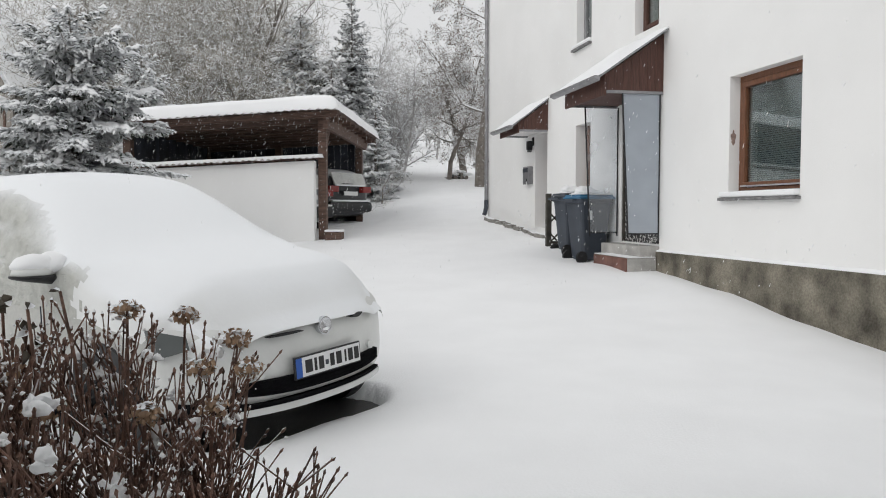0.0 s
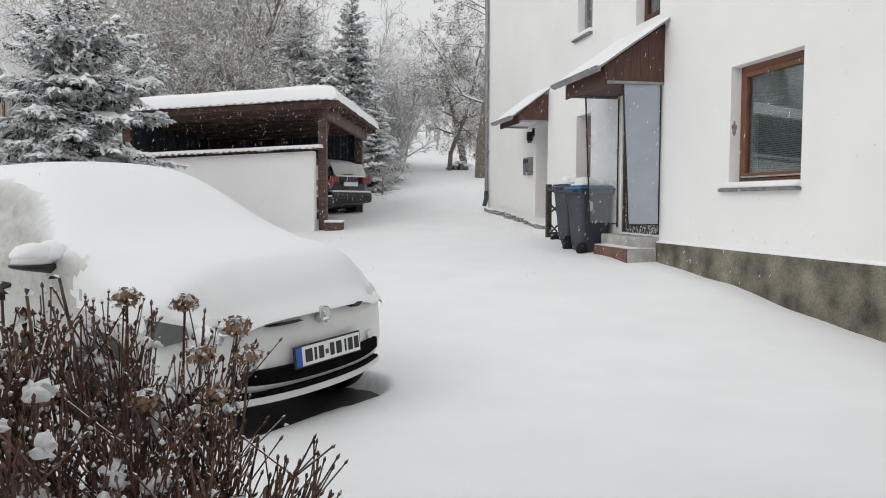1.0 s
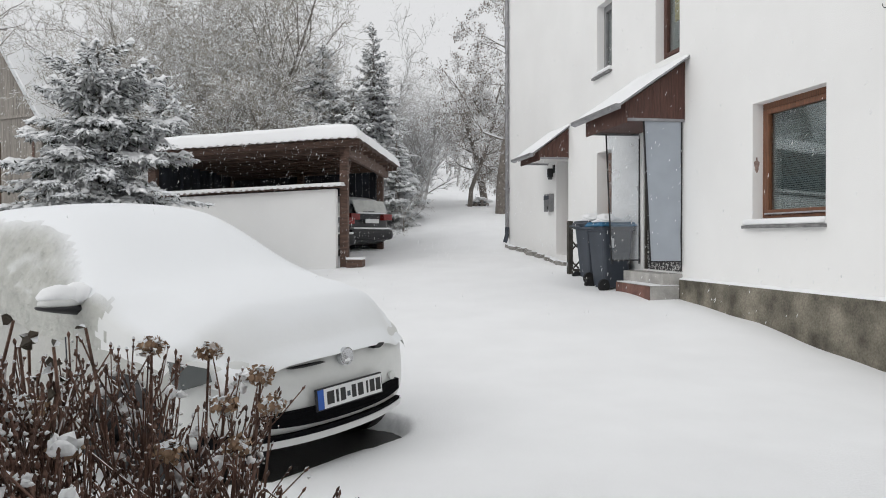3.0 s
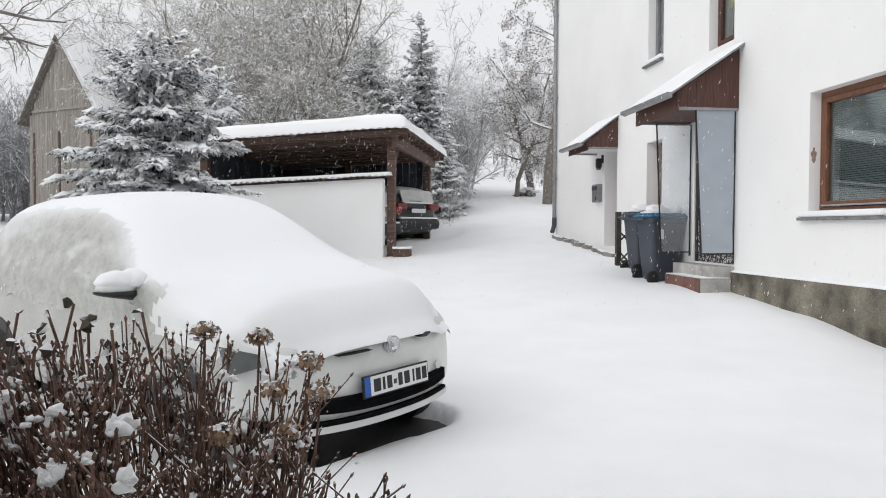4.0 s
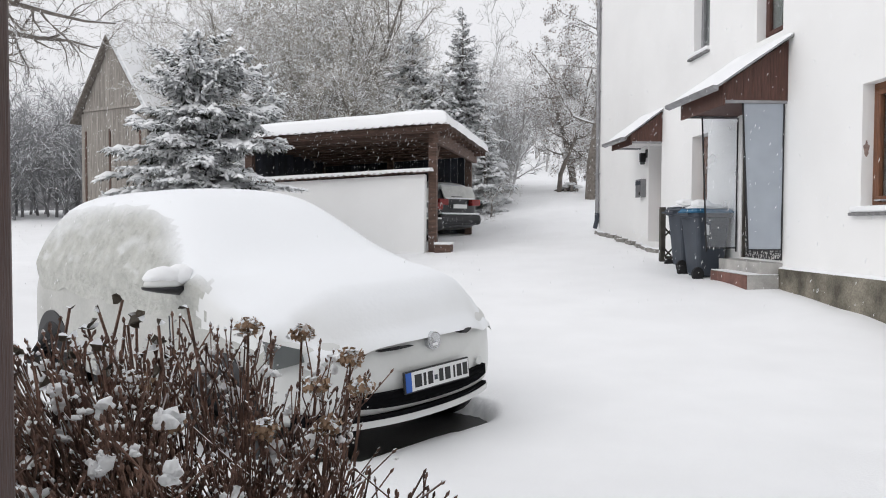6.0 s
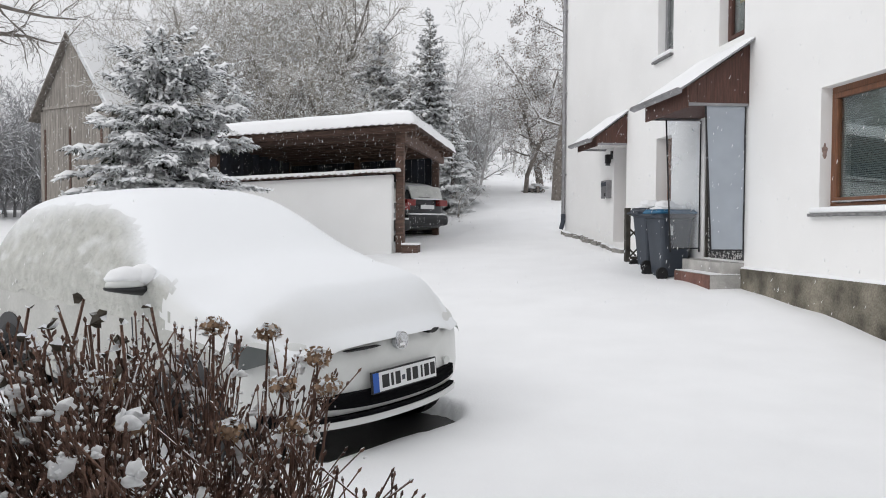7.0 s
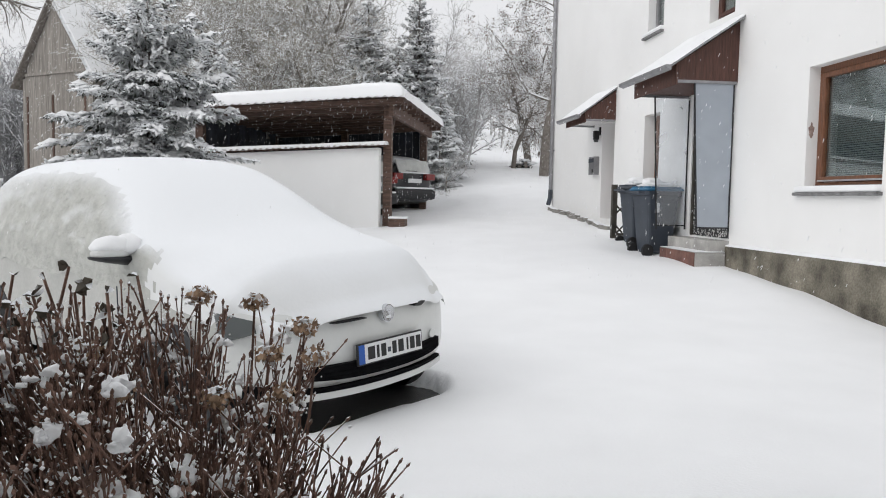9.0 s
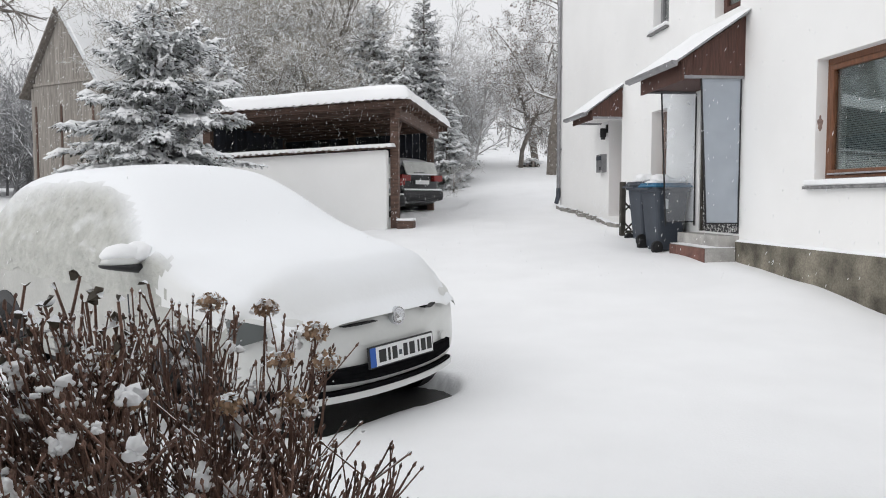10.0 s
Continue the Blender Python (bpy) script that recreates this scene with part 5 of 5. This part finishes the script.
def gnarled_tree():
    rng = random.Random(261)
    x, y = at_view(-36.5, 11)
    t = thing("tree", Matrix.Translation((x, y, land(x, y) - 0.1)), "gnarled bare tree with thick snowy limbs", "tree", "bare trees behind the yard")
    tubes = (Tubes(), Tubes())
    spec = dict(BROAD, segs=[7, 9, 6, 4, 3], tip=[0.3, 0.12, 0.2, 0.4, 0.5], wobble=[0.1, 0.16, 0.28, 0.3, 0.3], lift=[0, 0.02, 0.05, 0.02, 0.0], sides=[9, 6, 4, 3, 2], kids=[0, 18, 9, 7, 0], ratio=[0.5, 0.36, 0.5, 0.5, 0], thin=[0.5, 0.5, 0.5, 0.6, 0], start=[0.3, 0.25, 0.2, 0.1, 0])
    tubes[0].add([Vector((0.05 * math.sin(k * 2.1), 0.05 * math.cos(k * 1.7), 0.95 * k)) for k in range(8)], [0.27 - 0.028 * k for k in range(8)], 9)
    for z, dx, dy, dz, ln, r in ((3.5, 1, 0.30, 0.08, 3.1, 0.10), (4.0, 1, 0.0, 0.12, 3.3, 0.085), (4.3, 0.9, 0.5, 0.10, 3.7, 0.09), (4.8, 0.9, 0.1, 0.12, 3.5, 0.08), (5.3, 0.9, 0.4, 0.12, 3.5, 0.07), (4.6, 1, 0.3, 0.0, 3.4, 0.07), (4.2, -0.8, 0.5, 0.3, 2.6, 0.08), (5.2, -0.6, -0.7, 0.4, 2.6, 0.08), (6.2, 0.6, 0.5, 0.5, 2.8, 0.06), (6.4, -0.5, 0.2, 0.9, 2.2, 0.06)):
        grow(tubes, Vector((0, 0, z)), Vector((dx, dy, dz)), ln, r, 1, rng, spec)
    tubes[0].make("trunk", BARK, t)
    tubes[1].make("crown", TWIG, t, "fine bare snowy twigs")


gnarled_tree()
RIGHT = dict(BROAD, least=0.006, sides=[9, 6, 4, 2, 2], kids=[13, 8, 6, 5, 0], start=[0.22, 0.1, 0.1, 0.1, 0], lift=[0.02, 0.02, -0.06, -0.12, -0.14], wobble=[0.13, 0.22, 0.25, 0.25, 0.25], ratio=[0.46, 0.55, 0.5, 0.5, 0], angle=[(45, 80), (35, 70), (30, 70), (25, 65), (0, 0)], thin=[0.45, 0.5, 0.5, 0.6, 0])
bare_tree(7.35, 29.2, 10.4, 31, "old tree with a dark trunk and withered brown leaves", RIGHT, 0.20, (-0.03, 0), leafy=0.7, twig=DARK_TWIG, group="trees along the drive")
bare_tree(7.0, 33.3, 6.0, 32, "tree with withered leaves beside the snowy drive", RIGHT, 0.11, leafy=0.4, twig=DARK_TWIG, group="trees along the drive")
bare_tree(9.1, 39.5, 5.4, 33, "bare tree further along the drive", RIGHT, 0.2, leafy=0.3, twig=DARK_TWIG, group="trees along the drive")


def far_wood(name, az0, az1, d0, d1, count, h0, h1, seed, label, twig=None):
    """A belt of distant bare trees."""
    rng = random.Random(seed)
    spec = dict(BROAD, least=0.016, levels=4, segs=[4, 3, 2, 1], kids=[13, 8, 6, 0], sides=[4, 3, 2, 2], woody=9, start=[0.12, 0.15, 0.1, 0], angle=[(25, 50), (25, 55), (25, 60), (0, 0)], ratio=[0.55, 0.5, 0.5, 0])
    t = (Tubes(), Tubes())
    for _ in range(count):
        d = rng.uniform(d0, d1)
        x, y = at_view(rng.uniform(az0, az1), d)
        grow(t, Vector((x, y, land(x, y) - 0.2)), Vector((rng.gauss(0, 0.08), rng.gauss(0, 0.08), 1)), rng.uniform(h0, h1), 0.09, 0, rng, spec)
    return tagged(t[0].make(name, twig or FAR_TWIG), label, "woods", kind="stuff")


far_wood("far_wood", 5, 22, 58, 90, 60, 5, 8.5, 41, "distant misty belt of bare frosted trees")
far_wood("far_wood", -18, 5, 36, 56, 60, 5, 9.5, 42, "bare frosted hazy trees massed behind the yard")
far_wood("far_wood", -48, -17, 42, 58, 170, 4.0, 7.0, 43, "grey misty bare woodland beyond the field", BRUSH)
far_wood("hedge", 5.6, 8.4, 32, 48, 30, 2.2, 4.4, 44, "frosted hazy bare hedge along the drive")


def wooded_hill():
    """A low ridge of brushwood closing the view beyond the field."""
    v, f = [], []
    na, nh = 90, 14
    for i in range(na + 1):
        az = -52 + 37 * i / na
        for j in range(nh + 1):
            u = j / nh
            x, y = at_view(az, 60 + 16 * u + 2.0 * noise.noise(Vector((az * 0.4, u * 5, 1))))
            top = 6.0 + 1.1 * noise.noise(Vector((az * 0.16, 0, 4))) + 0.6 * noise.noise(Vector((az * 0.9, 0, 4)))
            v.append((x, y, land(x, y) - 0.3 + top * math.sin(u * math.pi / 2) + 0.7 * u * noise.noise(Vector((az * 1.3, u * 6, 9)))))
    m = nh + 1
    for i in range(na):
        for j in range(nh):
            f.append((i * m + j, (i + 1) * m + j, (i + 1) * m + j + 1, i * m + j + 1))
    # the mist is painted: it lies in the grey base colours
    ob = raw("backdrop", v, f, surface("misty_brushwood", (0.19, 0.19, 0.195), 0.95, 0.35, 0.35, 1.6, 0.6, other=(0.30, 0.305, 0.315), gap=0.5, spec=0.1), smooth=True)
    tagged(ob, "grey misty hillside grown over with bare brushwood", "hillside", kind="structure")


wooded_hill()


def log_pile(x, y):
    rng = random.Random(8)
    p = thing("log_pile", Matrix.Translation((x, y, land(x, y))), "low pile of cut logs under snow beside the drive", "log pile")
    for row, n_ in ((0, 4), (1, 2)):
        for i in range(n_):
            c = Vector(((i - n_ / 2) * 0.26 + rng.gauss(0, 0.02), rng.gauss(0, 0.05), 0.04 + row * 0.15))
            r = rng.uniform(0.07, 0.10)
            t = Tubes()
            t.add([c + Vector((0, -0.4, 0)), c + Vector((0, -0.4, 0)), c + Vector((0, 0.4, 0)), c + Vector((0, 0.4, 0))], [0.001, r, r * 0.95, 0.001], 9)
            t.make("log", BARK, p)
    bm = bmesh.new()
    for u in (-0.3, 0.0, 0.3):
        blob(bm, (u, 0, 0.30 - abs(u) * 0.4), (0.26, 0.46, 0.10), rng, 3, 0.25, 0.6)
    part("snow_cap", bm, SNOW, p, "uneven snow cap", smooth=True)


log_pile(7.6, 33.9)
SHRUB = dict(FINE, least=0.003, levels=4, kids=[14, 8, 5, 0], start=[0.02, 0.05, 0.1, 0], angle=[(30, 75), (30, 70), (30, 70), (0, 0)], woody=1, sides=[5, 4, 3, 3])
for x, y, h, seed in ((2.45, 23.4, 0.9, 61), (3.0, 25.0, 1.3, 62), (3.5, 27.5, 1.6, 63)):
    bare_tree(x, y, h, seed, "small bare snowy shrub beside the carport", SHRUB, 0.03, group="shrubs beside the carport")


# ---- hydrangea bush in front of the camera ----
def hydrangea():
    rng = random.Random(77)
    b = thing("hydrangea_bush", Matrix.Translation((-0.42, 1.95, 0.0)), "leafless brown hydrangea bush with clumps of snow and dried flower heads", "bush")
    o = Vector((-0.42, 1.95, 0))
    stems = Tubes()
    tips = []

    def stem(foot, tip, r):
        r *= 1.2
        mid = foot.lerp(tip, 0.5) + Vector((rng.gauss(0, 0.03), rng.gauss(0, 0.03), 0.03))
        pts = []
        for i in range(8):
            u = i / 7
            pts.append(foot * (1 - u) ** 2 + mid * 2 * u * (1 - u) + tip * u * u + Vector((rng.gauss(0, 0.004), rng.gauss(0, 0.004), 0)))
        stems.add(pts, [r * (1 - 0.45 * i / 7) for i in range(8)], 4)
        return pts

    def bud(p, d):
        stems.add([p, p + d * 0.007, p + d * 0.015], [0.0030, 0.0052, 0.0014], 4)

    for i in range(275):
        az = rng.uniform(-31, -3.0) if i < 185 else rng.uniform(-33, -17)
        dist = rng.uniform(1.55, 2.35) if i < 185 else rng.uniform(1.5, 1.95)
        top = 0.89 + 0.035 * smoothstep(-13, -19, az) + rng.gauss(0, 0.055) - 0.10 * smoothstep(-9, -2, az) - 0.16 * max(0, (2.0 - dist) / 0.45)
        x, y = at_view(az, dist)
        tip = Vector((x, y, top)) - o
        foot = Vector(((x + 0.42) * 0.45 + rng.gauss(0, 0.05), (y - 1.95) * 0.4 + rng.gauss(0, 0.05), -0.02))
        pts = stem(foot, tip, rng.uniform(0.0022, 0.0036))
        tips.append(pts[-1])
        bud(pts[-1], (pts[-1] - pts[-2]).normalized())
        for _ in range(rng.randint(3, 6)):
            k = rng.randint(3, 6)
            a = pts[k]
            d = ((pts[k + 1] - pts[k]).normalized() + Vector((rng.gauss(0, 0.42), rng.gauss(0, 0.42), 0.15))).normalized()
            l_ = rng.uniform(0.08, 0.24)
            e = a + d * l_ + Vector((0, 0, 0.03))
            if e.z > top + 0.03:
                e.z = top + 0.03
            stems.add([a, a.lerp(e, 0.5) + Vector((rng.gauss(0, 0.006), rng.gauss(0, 0.006), -0.004)), e], [0.0028, 0.0025, 0.0021], 4)
            bud(e, d)
            tips.append(e)
            for _ in range(2):
                h = a.lerp(e, rng.uniform(0.4, 0.95))
                bud(h, (d + Vector((rng.gauss(0, 0.7), rng.gauss(0, 0.7), 0.3))).normalized())
    # low fringe on the drive side
    for i in range(85):
        az = rng.uniform(-14, 3.0)
        dist = rng.uniform(1.55, 1.95)
        x, y = at_view(az, dist)
        top = 0.66 + rng.gauss(0, 0.035) - 0.06 * smoothstep(-4, 4, az)
        tip = Vector((x, y, top)) - o
        foot = Vector(((x + 0.42) * 0.6 + rng.gauss(0, 0.04), (y - 1.95) * 0.5, -0.02))
        pts = stem(foot, tip, rng.uniform(0.003, 0.0045))
        bud(pts[-1], (pts[-1] - pts[-2]).normalized())
        for _ in range(4):
            k = rng.randint(3, 6)
            d = ((pts[k + 1] - pts[k]).normalized() + Vector((rng.gauss(0, 0.45), rng.gauss(0, 0.45), 0.1))).normalized()
            e = pts[k] + d * rng.uniform(0.06, 0.16)
            stems.add([pts[k], e], [0.003, 0.0024], 4)
            bud(e, d)
    stems.make("brushwood", STEM, b, "dense dark brown twigs with buds")["kind"] = "stuff"

    # dried flower heads
    heads = [(-0.405, 2.06, 1.005), (-0.273, 2.13, 0.975), (-0.13, 2.0, 0.93), (-0.10, 1.95, 0.865), (-0.32, 1.8, 0.80), (-0.18, 1.9, 0.78), (-0.52, 1.75, 0.83), (-0.22, 2.0, 0.86), (-0.62, 1.85, 0.90)]
    for hx, hy, hz in heads:
        v, f = [], []
        c = Vector((hx, hy, hz)) - o
        for _ in range(150):
            d = Vector((rng.gauss(0, 1), rng.gauss(0, 1), rng.gauss(0.2, 0.8))).normalized()
            p = c + Vector((d.x * 0.036, d.y * 0.036, d.z * 0.026)) * rng.uniform(0.55, 1.1)
            a = Vector((rng.gauss(0, 1), rng.gauss(0, 1), rng.gauss(0, 1))).normalized() * rng.uniform(0.006, 0.011)
            s = a.cross(d)
            k = len(v)
            v += [p - a, p + s, p + a, p - s]
            f.append((k, k + 1, k + 2, k + 3))
        raw("flower_head", v, f, PETAL, b, "dried brown flower head")
        t = Tubes()
        t.add([Vector((c.x * 0.6, c.y * 0.6, 0.1)), Vector((c.x * 0.9, c.y * 0.9, c.z * 0.6)), c], [0.006, 0.005, 0.004], 4)
        t.make("flower_stalk", STEM, b)

    # withered leaves at the tips on the house side
    v, f = [], []
    stalks = Tubes()
    for _ in range(36):
        az = rng.uniform(-28, -15)
        x, y = at_view(az, rng.uniform(1.9, 2.2))
        p = Vector((x, y, 0.985 + rng.gauss(0, 0.05))) - o
        low = p - Vector((rng.gauss(0, 0.035), rng.gauss(0, 0.035), 0.32))
        stalks.add([low, low.lerp(p, 0.5) + Vector((rng.gauss(0, 0.012), rng.gauss(0, 0.012), 0)), p], [0.0050, 0.0044, 0.0038], 5)
        for _ in range(rng.randint(1, 3)):
            a = Vector((rng.gauss(0, 1), rng.gauss(0, 1), rng.uniform(-0.3, 1.2))).normalized() * rng.uniform(0.019, 0.036)
            s = a.orthogonal().normalized()
            s.rotate(Matrix.Rotation(rng.uniform(0, 6.28), 3, a.normalized()))
            s *= rng.uniform(0.010, 0.018)
            n_ = s.cross(a).normalized() * 0.010
            k = len(v)
            v += [p, p + a * 0.3 + s * 0.8 + n_ * 0.4, p + a * 0.65 + s + n_ * 0.3, p + a * 1.0 - n_, p + a * 0.65 - s + n_ * 0.3, p + a * 0.3 - s * 0.8 + n_ * 0.4, p + a * 0.5 - n_ * 0.6]
            f += [(k, k + 1, k + 6), (k + 1, k + 2, k + 6), (k + 2, k + 3, k + 6), (k + 3, k + 4, k + 6), (k + 4, k + 5, k + 6), (k + 5, k, k + 6)]
    stalks.make("leaf_stalk", STEM, b)["kind"] = "stuff"
    raw("foliage", v, f, LEAF, b, "withered dark leaves")["kind"] = "stuff"

    # clumps of snow caught in the twigs, and a fine scatter of smaller ones
    for i in range(135):
        bm = bmesh.new()
        big = i < 6
        seat = tips[rng.randrange(len(tips))] if not big else Vector((*at_view((-29, -25, -20.5, -27, -17, -12)[i], (1.52, 1.5, 1.5, 1.62, 1.62, 1.7)[i]), (0.62, 0.59, 0.60, 0.70, 0.675, 0.67)[i])) - o
        s = (0.026 if i < 3 else 0.019) if big else 0.007 + 0.016 * rng.random() ** 1.6
        drop = 0.0 if big else rng.uniform(0, 0.05)
        toward = Vector((-(seat.x + o.x), -(seat.y + o.y), 0)).normalized() * (0.0 if big else rng.uniform(0.0, 0.09))
        c = seat + toward - Vector((0, 0, drop))
        c.z = min(c.z, 0.92 - 0.04 * rng.random())
        for _ in range(5 if big else 3):
            blob(bm, c + Vector((rng.gauss(0, s * 0.8), rng.gauss(0, s * 0.8), rng.gauss(0, s * 0.55))), (s * rng.uniform(0.6, 1.3), s * rng.uniform(0.6, 1.3), s * rng.uniform(0.7, 1.1)), rng, 2, 0.45, 0.6)
        part("snow_clump", bm, SNOW, b, "small clump of snow" if i == 0 else "", smooth=True)
    v, f = [], []
    for i in range(1700):
        seat = tips[rng.randrange(len(tips))]
        c = seat + Vector((rng.gauss(0, 0.01), rng.gauss(-0.02, 0.02), -abs(rng.gauss(0, 0.06))))
        s = rng.uniform(0.002, 0.0062)
        k = len(v)
        ring = [c + Vector((math.cos(a) * s * rng.uniform(0.7, 1.4), math.sin(a) * s * rng.uniform(0.7, 1.4), rng.uniform(-0.4, 0.3) * s)) for a in (0, 1.05, 2.1, 3.14, 4.2, 5.25)]
        v += ring + [c + Vector((rng.gauss(0, 0.3) * s, rng.gauss(0, 0.3) * s, s * rng.uniform(0.7, 1.3))), c - Vector((0, 0, s * 0.9))]
        for a in range(6):
            f += [(k + a, k + (a + 1) % 6, k + 6), (k + (a + 1) % 6, k + a, k + 7)]
    raw("snow_scatter", v, f, SNOW, b, "fine scatter of snow on the twigs", smooth=True)["kind"] = "stuff"
    return b


hydrangea()

# ---- the opening that the camera looks out of ----
jamb = thing("window_5", Matrix.Translation((0.0, 0.45, 0.0)), "dark brown wooden frame of the open window near the bush", "window", kind="structure")
part("window_frame", box(-0.40, -0.254, 0.0, 0.07, 0.86, 2.3, 0.006), JAMB_WOOD, jamb, "dark brown upright")
part("latch_plate", box(-0.33, -0.262, -0.004, -0.0005, 1.112, 1.124, 0.001), ZINC, jamb, "small grey metal latch plate")
part("window_frame", box(0.95, 1.05, 0.0, 0.07, 0.86, 2.3, 0.006), JAMB_WOOD, jamb)
part("window_frame", box(-0.40, 1.05, 0.0, 0.07, 2.301, 2.4, 0.006), JAMB_WOOD, jamb)
part("window_sill", box(-0.40, 1.05, -0.02, 0.12, 0.78, 0.858, 0.006), JAMB_WOOD, jamb)
bm = boxes([(-9, -0.405, 0.45, 0.72, -0.4, 4.0), (1.055, 4.6, 0.45, 0.72, -0.4, 4.0), (-0.405, 1.055, 0.45, 0.72, -0.4, 0.775), (-0.405, 1.055, 0.45, 0.72, 2.405, 4.0)])
tagged(part("wall_near_house", bm, PLASTER), "white rendered wall around the near window", "wall", kind="structure")
bm = boxes([(-2.1, -2.0, -3, 0.449, -0.4, 3.0), (2.6, 2.7, -3, 0.449, -0.4, 3.0), (-2.1, 2.7, -3.1, -3.0, -0.4, 3.0)])
tagged(part("wall_near_room", bm, REVEAL), "plain pale walls of the room behind", "wall", kind="structure")
tagged(part("ceiling", box(-2.1, 2.7, -3.1, 0.449, 3.0, 3.1), REVEAL), "plain pale ceiling of the room behind", "ceiling", kind="structure")
tagged(part("floor", box(-2.0, 2.6, -3.0, 0.449, -0.06, 0.02), CONCRETE), "plain floor of the room behind", "floor", kind="structure")


# ---- snow in the air ----
def flake_mat():
    m = bpy.data.materials.new("snowflake")
    m.use_nodes = True
    nt = m.node_tree
    p = nt.nodes["Principled BSDF"]
    p.inputs["Base Color"].default_value = (0.9, 0.91, 0.92, 1)
    p.inputs["Roughness"].default_value = 0.8
    tl = nt.nodes.new("ShaderNodeBsdfTranslucent")
    tl.inputs["Color"].default_value = (0.95, 0.95, 0.96, 1)
    mx = nt.nodes.new("ShaderNodeMixShader")
    sock(nt, p.outputs[0], mx.inputs[1])
    sock(nt, tl.outputs[0], mx.inputs[2])
    sock(nt, mx.outputs[0], nt.nodes["Material Output"].inputs["Surface"])
    return m


def falling_snow():
    rng = random.Random(99)
    v, f = [], []
    lean = Vector((-0.30, 0.05, -1)).normalized()
    for _ in range(22000):
        d = 4.5 + 15 * rng.random() ** 0.6
        x, y = at_view(rng.uniform(-32, 44), d)
        if x > FX - 1.6:
            continue
        c = Vector((x, y, 1.25 + d * rng.uniform(-0.10, 0.36)))
        if c.z < land(x, y) + 0.15:
            continue
        r, l_ = rng.uniform(0.0015, 0.0032), rng.uniform(0.005, 0.018)
        a = (lean + Vector((rng.gauss(0, 0.12), rng.gauss(0, 0.12), 0))).normalized()
        u = a.orthogonal().normalized()
        w = a.cross(u)
        k = len(v)
        v += [c - a * l_, c + u * r, c + w * r, c - u * r, c - w * r, c + a * l_]
        f += [(k, k + 1, k + 2), (k, k + 2, k + 3), (k, k + 3, k + 4), (k, k + 4, k + 1), (k + 5, k + 2, k + 1), (k + 5, k + 3, k + 2), (k + 5, k + 4, k + 3), (k + 5, k + 1, k + 4)]
    return tagged(raw("falling_snow", v, f, flake_mat()), "loose snowflakes drifting down across the yard", "snowfall", kind="stuff")


falling_snow()
